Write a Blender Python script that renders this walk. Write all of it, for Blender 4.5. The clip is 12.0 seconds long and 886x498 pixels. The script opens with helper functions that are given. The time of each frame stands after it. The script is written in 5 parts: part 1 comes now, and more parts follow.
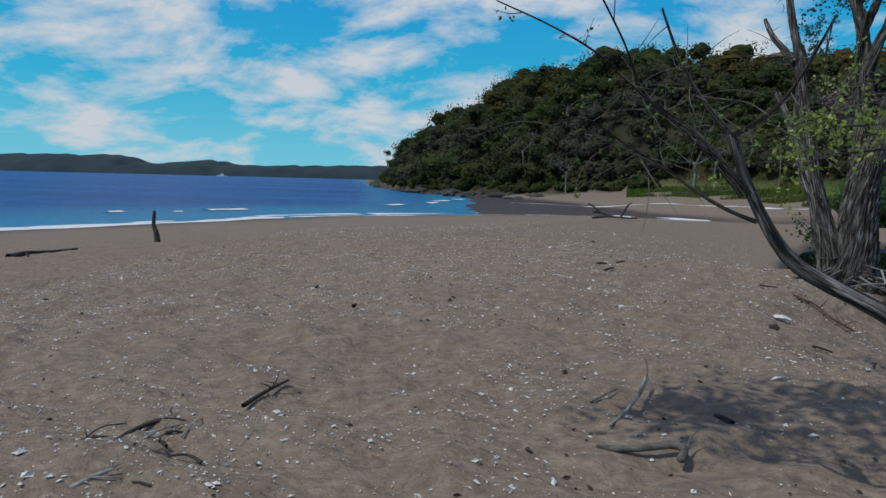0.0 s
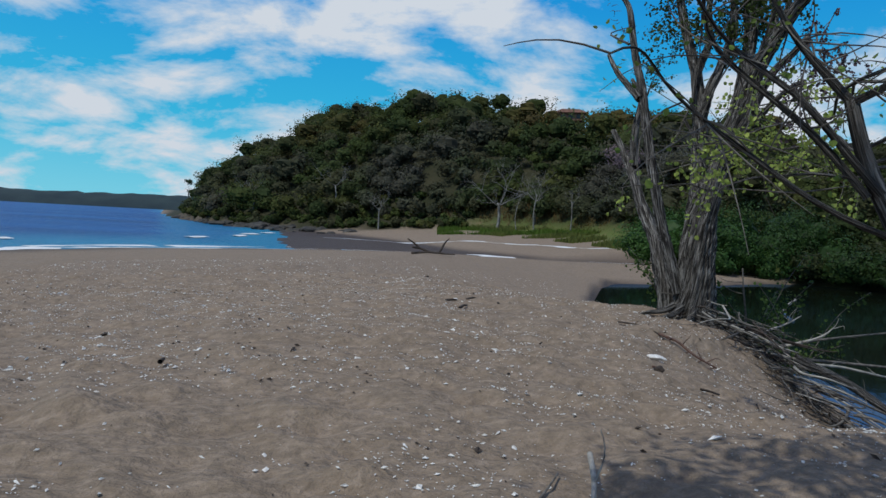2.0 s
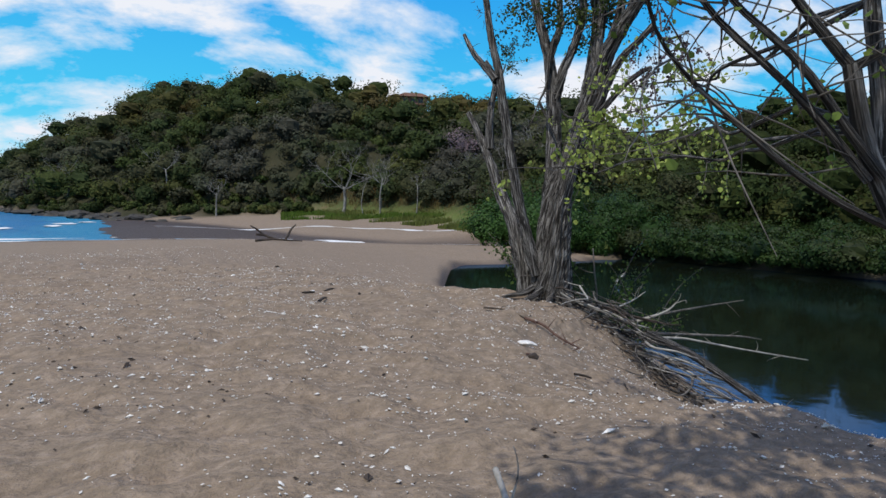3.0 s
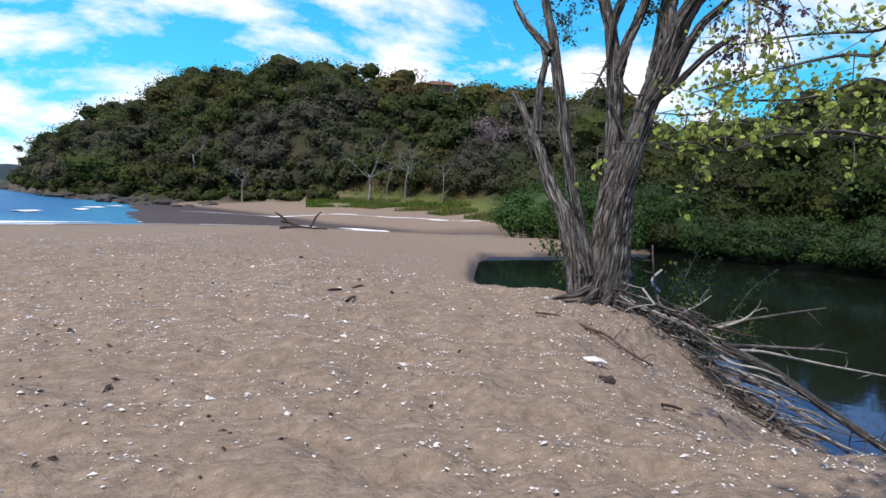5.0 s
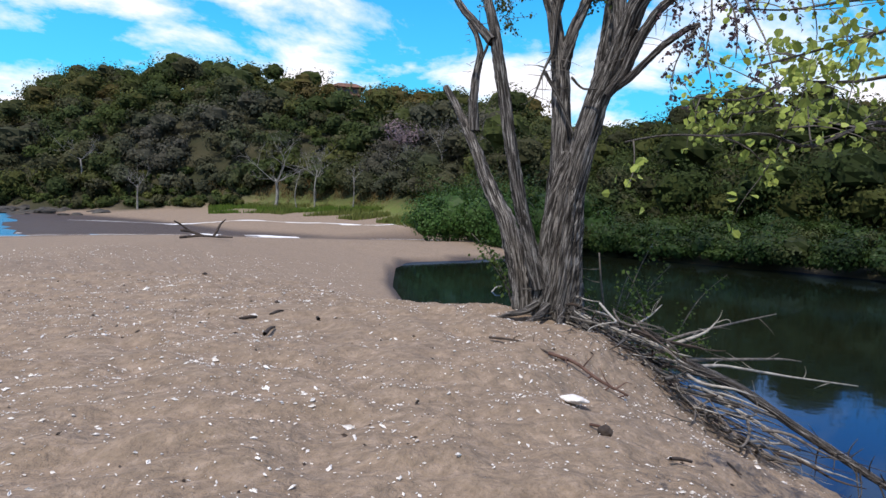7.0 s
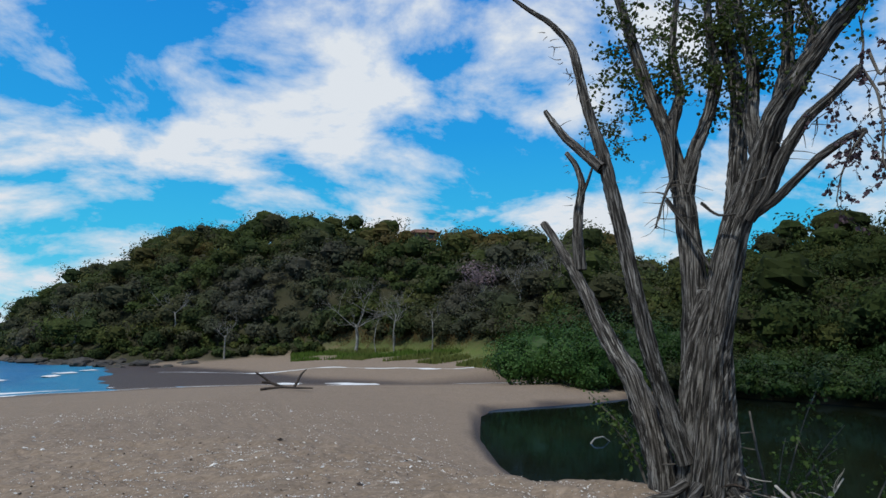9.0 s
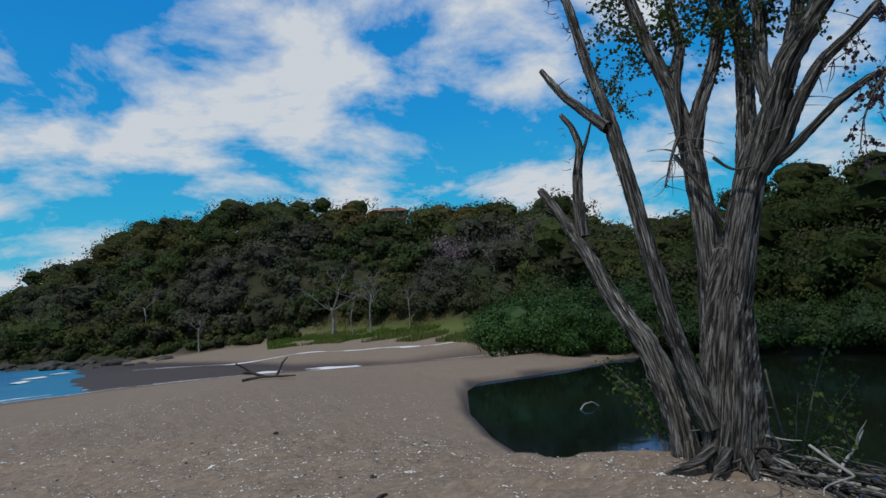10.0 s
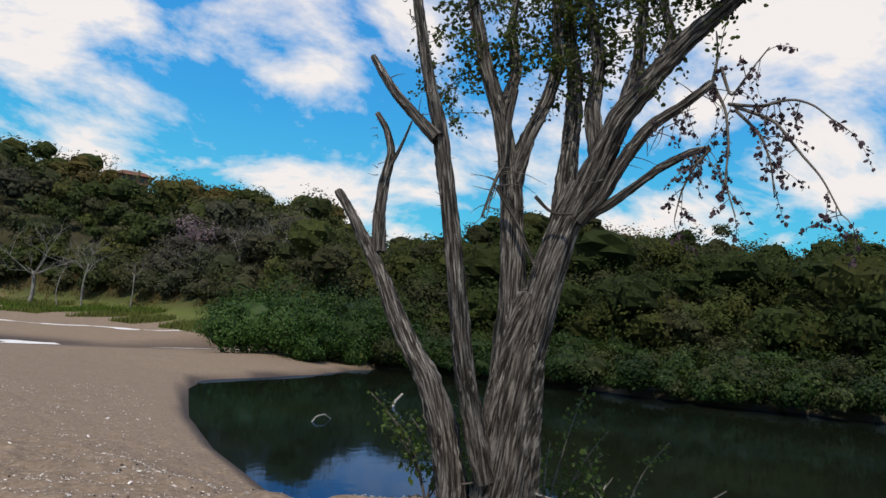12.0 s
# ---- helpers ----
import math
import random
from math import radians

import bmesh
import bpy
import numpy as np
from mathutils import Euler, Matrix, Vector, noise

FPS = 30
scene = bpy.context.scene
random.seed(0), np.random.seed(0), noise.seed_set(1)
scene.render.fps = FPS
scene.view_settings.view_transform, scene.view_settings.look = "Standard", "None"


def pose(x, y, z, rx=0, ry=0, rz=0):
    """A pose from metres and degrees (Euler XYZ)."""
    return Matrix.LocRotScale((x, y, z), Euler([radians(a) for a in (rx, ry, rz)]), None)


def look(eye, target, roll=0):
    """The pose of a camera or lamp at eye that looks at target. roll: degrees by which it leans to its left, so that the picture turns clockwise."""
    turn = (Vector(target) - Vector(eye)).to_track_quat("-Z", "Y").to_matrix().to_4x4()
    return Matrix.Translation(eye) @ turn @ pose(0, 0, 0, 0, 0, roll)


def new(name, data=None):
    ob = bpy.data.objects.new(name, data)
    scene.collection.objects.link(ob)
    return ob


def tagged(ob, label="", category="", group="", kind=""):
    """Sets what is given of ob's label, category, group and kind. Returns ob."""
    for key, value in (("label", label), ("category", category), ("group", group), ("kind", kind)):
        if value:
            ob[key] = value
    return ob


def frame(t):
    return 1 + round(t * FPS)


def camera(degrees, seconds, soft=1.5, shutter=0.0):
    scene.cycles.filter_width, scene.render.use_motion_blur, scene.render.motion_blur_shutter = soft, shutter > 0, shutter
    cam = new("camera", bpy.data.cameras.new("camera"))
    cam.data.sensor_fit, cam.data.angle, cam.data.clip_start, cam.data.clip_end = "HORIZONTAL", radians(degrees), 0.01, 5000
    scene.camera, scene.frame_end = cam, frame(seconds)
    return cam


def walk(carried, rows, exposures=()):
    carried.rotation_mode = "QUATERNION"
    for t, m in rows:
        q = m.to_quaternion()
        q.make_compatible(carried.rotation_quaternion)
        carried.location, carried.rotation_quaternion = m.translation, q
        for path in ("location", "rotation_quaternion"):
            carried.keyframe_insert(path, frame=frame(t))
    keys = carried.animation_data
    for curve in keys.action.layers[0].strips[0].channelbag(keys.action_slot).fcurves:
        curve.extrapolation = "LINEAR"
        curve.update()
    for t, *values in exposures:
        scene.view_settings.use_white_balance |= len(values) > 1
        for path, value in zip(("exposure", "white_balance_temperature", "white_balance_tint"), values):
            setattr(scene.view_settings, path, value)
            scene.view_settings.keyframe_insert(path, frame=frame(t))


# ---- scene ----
cam = camera(69.5, 12.0)
PATH = [
    (0, (0.52, -1.045, 1.633), (0.43, 0.942, 1.419), 1.4),
    (0.5, (0.331, -0.584, 1.527), (0.342, 1.411, 1.393), 2.1),
    (1, (0.191, -0.167, 1.499), (0.235, 1.826, 1.348), 3.7),
    (1.5, (0.087, 0.144, 1.446), (0.483, 2.097, 1.271), 2.0),
    (2, (0.084, 0.542, 1.441), (0.575, 2.479, 1.362), 3.1),
    (2.5, (0.089, 0.836, 1.418), (0.736, 2.726, 1.322), 4.2),
    (3, (0.068, 1.174, 1.464), (1.006, 2.937, 1.356), 2.1),
    (3.2, (0.158, 1.405, 1.441), (1.047, 3.196, 1.375), 1.3),
    (4.8, (0.35, 2.314, 1.44), (1.287, 4.077, 1.319), 2.2),
    (5, (0.388, 2.442, 1.444), (1.261, 4.235, 1.301), 3.1),
    (5.5, (0.415, 2.769, 1.428), (1.393, 4.512, 1.348), 4.0),
    (6, (0.608, 3.191, 1.453), (1.774, 4.806, 1.272), 2.4),
    (6.5, (0.693, 3.357, 1.479), (1.824, 5.002, 1.353), 6.4),
    (7, (0.677, 3.723, 1.501), (1.792, 5.379, 1.38), 2.2),
    (7.2, (0.709, 3.858, 1.488), (1.883, 5.469, 1.32), 0.6),
    (8.8, (1.008, 4.921, 1.652), (1.983, 6.657, 1.834), 0.2),
    (9, (1.098, 5.065, 1.7), (1.99, 6.828, 2.009), 0.3),
    (9.5, (1.032, 5.311, 1.792), (1.807, 7.13, 2.093), -0.5),
    (10, (0.969, 5.648, 1.759), (1.948, 7.377, 1.992), -3.8),
    (10.5, (1.147, 5.998, 1.868), (2.196, 7.69, 2.06), -2.2),
    (11, (1.126, 6.342, 1.783), (2.085, 8.09, 1.938), 1.3),
    (11.5, (1.16, 6.613, 1.876), (2.498, 8.076, 2.138), 2.6),
    (12, (1.308, 6.839, 1.962), (2.868, 8.067, 2.205), 4.2),
]
walk(cam, [(t, look(eye, aim, roll)) for t, eye, aim, roll in PATH],
     [(0, -0.45, 5950, 2), (1.0, -0.47, 5950, 2), (2.0, -0.3, 5950, 3), (2.5, -0.26, 6000, 4), (3.2, 0.24, 6300, 8), (4.8, 0.5, 6400, 12), (5.5, 0.52, 6450, 13),
      (6.0, 0.46, 6450, 13), (7.0, 0.52, 6450, 12), (8.0, 0.42, 6350, 8), (8.8, 0.2, 6250, 5), (9.2, -0.35, 6050, 2), (9.5, -0.38, 6050, 2), (10.0, -0.4, 6050, 3), (10.5, -0.16, 6300, 4),
      (11.0, -0.14, 6350, 3), (11.5, -0.1, 6600, 5), (12.0, 0.08, 7000, 9)])

# ---- world, sun ----
SUN_AZ, SUN_EL = 243.0, 57.0          # degrees clockwise from +y, degrees above the horizon
WATER = -2.2                          # level of sea and lagoon


def sky_world():
    w = bpy.data.worlds.new("sky")
    scene.world = w
    w.use_nodes = True
    nt = w.node_tree
    nt.nodes.clear()
    N, L = nt.nodes.new, nt.links.new
    out = N("ShaderNodeOutputWorld")
    bg = N("ShaderNodeBackground")
    sky = N("ShaderNodeTexSky")
    sky.sky_type = "NISHITA"
    sky.sun_disc = False
    sky.sun_elevation = radians(SUN_EL)
    sky.sun_rotation = radians(SUN_AZ)
    sky.air_density, sky.dust_density, sky.ozone_density = 1.0, 0.3, 2.0
    # clouds on a flat layer: direction / height
    tc = N("ShaderNodeTexCoord")
    sep = N("ShaderNodeSeparateXYZ")
    L(tc.outputs["Generated"], sep.inputs[0])
    # the deep, cyan-tinged blue of the bay's air over the physical sky
    blue = N("ShaderNodeValToRGB")
    for k, (p, c) in zip((blue.color_ramp.elements[0], blue.color_ramp.elements.new(0.14), blue.color_ramp.elements.new(0.34), blue.color_ramp.elements[-1]),
                         ((0.0, (2.4, 6.8, 8.2, 1)), (0.14, (0.55, 4.9, 7.6, 1)), (0.32, (0.25, 3.2, 7.4, 1)), (0.7, (0.1, 1.4, 6.0, 1)))):
        k.position, k.color = p, c
    L(sep.outputs[2], blue.inputs[0])
    sat = N("ShaderNodeMixRGB")
    sat.inputs[0].default_value = 0.93
    L(sky.outputs[0], sat.inputs[1]); L(blue.outputs[0], sat.inputs[2])
    zc = N("ShaderNodeMath"); zc.operation = "MAXIMUM"; zc.inputs[1].default_value = 0.0
    L(sep.outputs[2], zc.inputs[0])
    za = N("ShaderNodeMath"); za.operation = "ADD"; za.inputs[1].default_value = 0.34
    L(zc.outputs[0], za.inputs[0])
    comb = N("ShaderNodeCombineXYZ")
    for i in (0, 1):
        d = N("ShaderNodeMath"); d.operation = "DIVIDE"
        L(sep.outputs[i], d.inputs[0]); L(za.outputs[0], d.inputs[1])
        L(d.outputs[0], comb.inputs[i])
    mp = N("ShaderNodeMapping")
    mp.inputs["Location"].default_value = (2.3, 0.6, 0)
    mp.inputs["Rotation"].default_value = (0, 0, radians(25))
    mp.inputs["Scale"].default_value = (0.9, 1.05, 1)
    L(comb.outputs[0], mp.inputs[0])
    n1 = N("ShaderNodeTexNoise")
    n1.inputs["Scale"].default_value = 2.7
    n1.inputs["Detail"].default_value = 9
    n1.inputs["Roughness"].default_value = 0.6
    n1.inputs["Distortion"].default_value = 0.25
    L(mp.outputs[0], n1.inputs["Vector"])
    r = N("ShaderNodeValToRGB")
    r.color_ramp.elements[0].position, r.color_ramp.elements[1].position = 0.445, 0.6
    L(n1.outputs[0], r.inputs[0])
    mix = N("ShaderNodeMixRGB")
    mix.inputs[2].default_value = (7.5, 7.4, 7.8, 1)
    L(r.outputs[0], mix.inputs[0]); L(sat.outputs[0], mix.inputs[1])
    L(mix.outputs[0], bg.inputs[0])
    bg.inputs[1].default_value = 0.11
    L(bg.outputs[0], out.inputs[0])


sky_world()
sun = new("sun", bpy.data.lights.new("sun", "SUN"))
sun.data.energy, sun.data.angle, sun.data.color = 3.2, radians(0.6), (1.0, 0.95, 0.86)
_az, _el = radians(SUN_AZ), radians(SUN_EL)
sun.matrix_world = look((20 * math.sin(_az), 20 * math.cos(_az), 60), (20 * math.sin(_az) - math.sin(_az) * math.cos(_el), 20 * math.cos(_az) - math.cos(_az) * math.cos(_el), 60 - math.sin(_el)))


# ---- materials ----
def material(name, rough=0.8, spec=0.3):
    m = bpy.data.materials.new(name)
    m.use_nodes = True
    b = m.node_tree.nodes["Principled BSDF"]
    b.inputs["Roughness"].default_value = rough
    b.inputs["Specular IOR Level"].default_value = spec
    return m, m.node_tree, b


def ramp(nt, src, stops):
    r = nt.nodes.new("ShaderNodeValToRGB")
    e = r.color_ramp.elements
    while len(e) < len(stops):
        e.new(0.5)
    for k, (p, c) in zip(e, stops):
        k.position, k.color = p, (*c, 1)
    nt.links.new(src, r.inputs[0])
    return r.outputs[0]


def noise_of(nt, scale, detail=4, rough=0.55, vec=None, stretch=None):
    n = nt.nodes.new("ShaderNodeTexNoise")
    n.inputs["Scale"].default_value, n.inputs["Detail"].default_value, n.inputs["Roughness"].default_value = scale, detail, rough
    g = nt.nodes.new("ShaderNodeTexCoord").outputs["Object"] if vec is None else vec
    if stretch:
        mp = nt.nodes.new("ShaderNodeMapping")
        mp.inputs["Scale"].default_value = stretch
        nt.links.new(g, mp.inputs[0])
        g = mp.outputs[0]
    nt.links.new(g, n.inputs["Vector"])
    return n.outputs[0]


def mixed(nt, fac, a, b, mode="MIX"):
    m = nt.nodes.new("ShaderNodeMixRGB")
    m.blend_type = mode
    for i, v in ((0, fac), (1, a), (2, b)):
        if isinstance(v, (int, float)):
            m.inputs[i].default_value = v if i == 0 else (v, v, v, 1)
        elif isinstance(v, tuple):
            m.inputs[i].default_value = (*v, 1)
        else:
            nt.links.new(v, m.inputs[i])
    return m.outputs[0]


def bumped(nt, b, height, strength, distance):
    u = nt.nodes.new("ShaderNodeBump")
    u.inputs["Strength"].default_value, u.inputs["Distance"].default_value = strength, distance
    nt.links.new(height, u.inputs["Height"])
    nt.links.new(u.outputs[0], b.inputs["Normal"])


def sand_material():
    m, nt, b = material("sand", 0.9, 0.2)
    L = nt.links.new
    grain = noise_of(nt, 260, 3, 0.6)
    patch = noise_of(nt, 1.1, 6, 0.6)
    base = ramp(nt, patch, [(0.3, (0.19, 0.136, 0.096)), (0.7, (0.268, 0.196, 0.142))])
    base = mixed(nt, 0.35, base, ramp(nt, grain, [(0.3, (0.075, 0.057, 0.04)), (0.72, (0.33, 0.275, 0.215))]))
    # damp and dry flecks; their mottling also puts the trampled relief into the colour
    base = mixed(nt, 0.5, base, ramp(nt, noise_of(nt, 8, 6, 0.68, stretch=(1.0, 1.6, 1)), [(0.3, (0.085, 0.064, 0.045)), (0.5, (0.212, 0.155, 0.106)), (0.72, (0.39, 0.3, 0.225))]))
    # wet, leaf-stained and grassy ground by the painted cover layers
    at = nt.nodes.new("ShaderNodeVertexColor"); at.layer_name = "cover"
    sp = nt.nodes.new("ShaderNodeSeparateColor")
    L(at.outputs[0], sp.inputs[0])
    wet = mixed(nt, sp.outputs[0], base, (0.06, 0.043, 0.033))
    grass = ramp(nt, noise_of(nt, 0.7, 5, 0.65), [(0.3, (0.10, 0.085, 0.03)), (0.5, (0.09, 0.12, 0.028)), (0.7, (0.15, 0.11, 0.05))])
    col = mixed(nt, sp.outputs[1], wet, grass)
    soil = ramp(nt, noise_of(nt, 0.12, 5, 0.6), [(0.35, (0.022, 0.024, 0.01)), (0.65, (0.042, 0.038, 0.019))])
    col = mixed(nt, sp.outputs[2], col, soil)
    L(col, b.inputs["Base Color"])
    rg = nt.nodes.new("ShaderNodeMapRange")
    rg.inputs[3].default_value, rg.inputs[4].default_value = 0.92, 0.6
    L(sp.outputs[0], rg.inputs[0]); L(rg.outputs[0], b.inputs["Roughness"])
    fine = nt.nodes.new("ShaderNodeMath"); fine.operation = "MULTIPLY_ADD"
    fine.inputs[1].default_value = 0.02
    L(grain, fine.inputs[0]); L(noise_of(nt, 6.5, 5, 0.6, stretch=(1.0, 1.5, 1)), fine.inputs[2])
    bumped(nt, b, fine.outputs[0], 0.9, 0.09)
    return m


def sea_material():
    m, nt, b = material("sea_water", 0.4, 0.18)
    L = nt.links.new
    at = nt.nodes.new("ShaderNodeVertexColor"); at.layer_name = "depth"
    deep = ramp(nt, noise_of(nt, 0.02, 4, 0.6, stretch=(0.4, 1.6, 1)), [(0.35, (0.0015, 0.035, 0.17)), (0.65, (0.004, 0.085, 0.3))])
    col = mixed(nt, at.outputs[0], (0.03, 0.2, 0.34), deep)
    L(col, b.inputs["Base Color"])
    w = nt.nodes.new("ShaderNodeMath"); w.operation = "ADD"
    L(noise_of(nt, 0.25, 5, 0.6, stretch=(0.5, 1.4, 1)), w.inputs[0]); L(noise_of(nt, 1.8, 4, 0.6, stretch=(0.6, 1.4, 1)), w.inputs[1])
    bumped(nt, b, w.outputs[0], 0.9, 0.8)
    return m


def lagoon_material():
    m, nt, b = material("lagoon_water", 0.5, 0.0)
    L = nt.links.new
    L(ramp(nt, noise_of(nt, 0.15, 4), [(0.3, (0.006, 0.009, 0.005)), (0.7, (0.012, 0.015, 0.007))]), b.inputs["Base Color"])
    gl = nt.nodes.new("ShaderNodeBsdfGlossy")
    gl.inputs["Color"].default_value = (0.3, 0.52, 0.95, 1)
    gl.inputs["Roughness"].default_value = 0.05
    bumped(nt, b, noise_of(nt, 1.6, 3, 0.5), 0.1, 0.03)
    L(b.inputs["Normal"].links[0].from_socket, gl.inputs["Normal"])
    fr = nt.nodes.new("ShaderNodeFresnel")
    fr.inputs["IOR"].default_value = 1.45
    mx = nt.nodes.new("ShaderNodeMixShader")
    L(fr.outputs[0], mx.inputs[0]); L(b.outputs[0], mx.inputs[1]); L(gl.outputs[0], mx.inputs[2])
    L(mx.outputs[0], nt.nodes["Material Output"].inputs[0])
    return m


def leaf_material(name, dark, light, gloss=0.45, glow=0.25):
    """Leaves: the crown's own tint (layer), varied leaf by leaf."""
    m, nt, b = material(name, gloss, 0.12)
    L = nt.links.new
    at = nt.nodes.new("ShaderNodeVertexColor"); at.layer_name = "tint"
    g = nt.nodes.new("ShaderNodeNewGeometry")
    one = ramp(nt, g.outputs["Random Per Island"], [(0.0, dark), (1.0, light)])
    col = mixed(nt, 1.0, one, at.outputs[0], "MULTIPLY")
    L(col, b.inputs["Base Color"])
    tr = nt.nodes.new("ShaderNodeBsdfTranslucent")
    L(col, tr.inputs[0])
    mx = nt.nodes.new("ShaderNodeMixShader")
    mx.inputs[0].default_value = glow
    L(b.outputs[0], mx.inputs[1]); L(tr.outputs[0], mx.inputs[2])
    L(mx.outputs[0], nt.nodes["Material Output"].inputs[0])
    return m


def bark_material(name, dark, mid, pale, scale=1.0):
    """Furrowed grey bark; the furrows follow the limb by the u, v laid along it."""
    m, nt, b = material(name, 0.88, 0.2)
    L = nt.links.new
    uv = nt.nodes.new("ShaderNodeTexCoord").outputs["UV"]
    strands = noise_of(nt, 48 * scale, 6, 0.65, vec=uv, stretch=(1.0, 0.05, 1))
    flakes = noise_of(nt, 34 * scale, 6, 0.65, vec=uv, stretch=(1.0, 0.09, 1))
    worn = noise_of(nt, 1.3 * scale, 3, 0.5, vec=uv)
    c = ramp(nt, strands, [(0.44, dark), (0.54, mid), (0.66, tuple(0.5 * (x + y) for x, y in zip(mid, pale)))])
    c = mixed(nt, ramp(nt, flakes, [(0.54, (0, 0, 0)), (0.61, (0.9, 0.9, 0.9))]), c, mixed(nt, ramp(nt, worn, [(0.4, (0, 0, 0)), (0.62, (1, 1, 1))]), tuple(0.45 * x for x in pale), pale))
    c = mixed(nt, ramp(nt, strands, [(0.4, (1, 1, 1)), (0.48, (0, 0, 0))]), c, dark)
    L(c, b.inputs["Base Color"])
    bumped(nt, b, strands, 1.0, 0.05)
    return m


def plain_material(name, a, c, scale=6, rough=0.8):
    m, nt, b = material(name, rough, 0.3)
    n = noise_of(nt, scale, 5, 0.6)
    nt.links.new(ramp(nt, n, [(0.3, a), (0.7, c)]), b.inputs["Base Color"])
    bumped(nt, b, n, 0.4, 0.01)
    return m


SAND = sand_material()
SEA = sea_material()
LAGOON = lagoon_material()
WOODS = leaf_material("forest_leaves", (0.75, 0.75, 0.75), (1.0, 1.0, 1.0), 0.9, 0.3)
MANGROVE = leaf_material("mangrove_leaves", (0.55, 0.55, 0.55), (1.0, 1.0, 1.0), 0.5, 0.2)
BARK = bark_material("grey_bark", (0.02, 0.017, 0.015), (0.1, 0.088, 0.079), (0.46, 0.425, 0.395))

# ---- ground ----
# waterline of the sea and of the lagoon, walked with the land on the right / left
SHORE = [(-120, -160), (-70, -50), (-45, 10), (-30, 39), (-15, 62), (2, 74), (14, 77), (27, 72), (45, 70), (58, 66), (64, 58)]
BANK = [(16, -60), (11.5, -20), (9.5, -4), (8.9, 2), (8.9, 4.2), (9.6, 6), (10.4, 8), (11.0, 10), (11.3, 12.5), (11.0, 15), (11.1, 18.4), (12.0, 21), (13.0, 24), (15.7, 30), (17.5, 33), (20.5, 38), (22.9, 41.2), (28, 42.3), (33, 43), (41, 46.3), (45, 47.5)]
FAR_BANK = [(45, 47.5), (47, 43), (48.5, 35), (49, 27), (50, 19), (53, 10), (58, -10), (64, -60)]
TURN = 0.4                            # the hill table is turned by this
# azimuth from +y, ridge height, ridge distance, foot distance
RIDGE = [(-30, -4, 330, 320), (-8.3, -4, 325, 318), (-7.8, -1, 320, 290), (-7.2, 4.5, 317, 255), (-6.1, 8.9, 312, 222), (-5.4, 12.4, 309, 208), (-4.2, 16.4, 306, 195), (-2, 22.4, 300, 178), (0.9, 27.4, 292, 167),
         (2, 33.4, 289, 165), (5, 37.9, 277, 162), (9.4, 38.4, 262, 158), (17, 38.9, 248, 140), (19, 37.4, 245, 136), (24, 34.9, 237, 124), (29, 31.4, 227, 109), (36, 28.9, 221, 91), (40.3, 24.9, 213, 82), (44.4, 17.4, 205, 76),
         (46.3, 15.4, 202, 73), (52, 19.9, 195, 70), (59, 21.9, 189, 68), (66, 20.9, 182, 66), (77, 17.4, 170, 67), (85, 16.9, 162, 68), (110, 17.4, 150, 75), (140, 9.4, 150, 70), (180, 4, 160, 90)]


def seg_distance(X, Y, line):
    best = np.full(X.shape, 1e9)
    for (ax, ay), (bx, by) in zip(line, line[1:]):
        dx, dy = bx - ax, by - ay
        k = np.clip(((X - ax) * dx + (Y - ay) * dy) / (dx * dx + dy * dy), 0, 1)
        best = np.minimum(best, np.hypot(X - ax - k * dx, Y - ay - k * dy))
    return best


def inside(X, Y, poly):
    r = np.zeros(X.shape, bool)
    for (ax, ay), (bx, by) in zip(poly, poly[1:] + poly[:1]):
        c = ((ay > Y) != (by > Y)) & (X < (bx - ax) * (Y - ay) / (by - ay + 1e-12) + ax)
        r ^= c
    return r


def smooth(a, b, x):
    t = np.clip((x - a) / (b - a), 0, 1)
    return t * t * (3 - 2 * t)


def lattice(X, Y, size, seed):
    """Smooth value noise, -1 to 1."""
    r = np.random.RandomState(seed).uniform(-1, 1, (256, 256))
    u, v = X / size, Y / size
    i, j = np.floor(u).astype(int), np.floor(v).astype(int)
    f, g = u - i, v - j
    f, g = f * f * (3 - 2 * f), g * g * (3 - 2 * g)
    i, j = i % 256, j % 256
    i1, j1 = (i + 1) % 256, (j + 1) % 256
    return (r[i, j] * (1 - f) + r[i1, j] * f) * (1 - g) + (r[i, j1] * (1 - f) + r[i1, j1] * f) * g


BERM = SHORE + [(54, 58), (46.5, 51)] + BANK[::-1][1:] + [(16, -160)]
POND = BANK + FAR_BANK[1:]


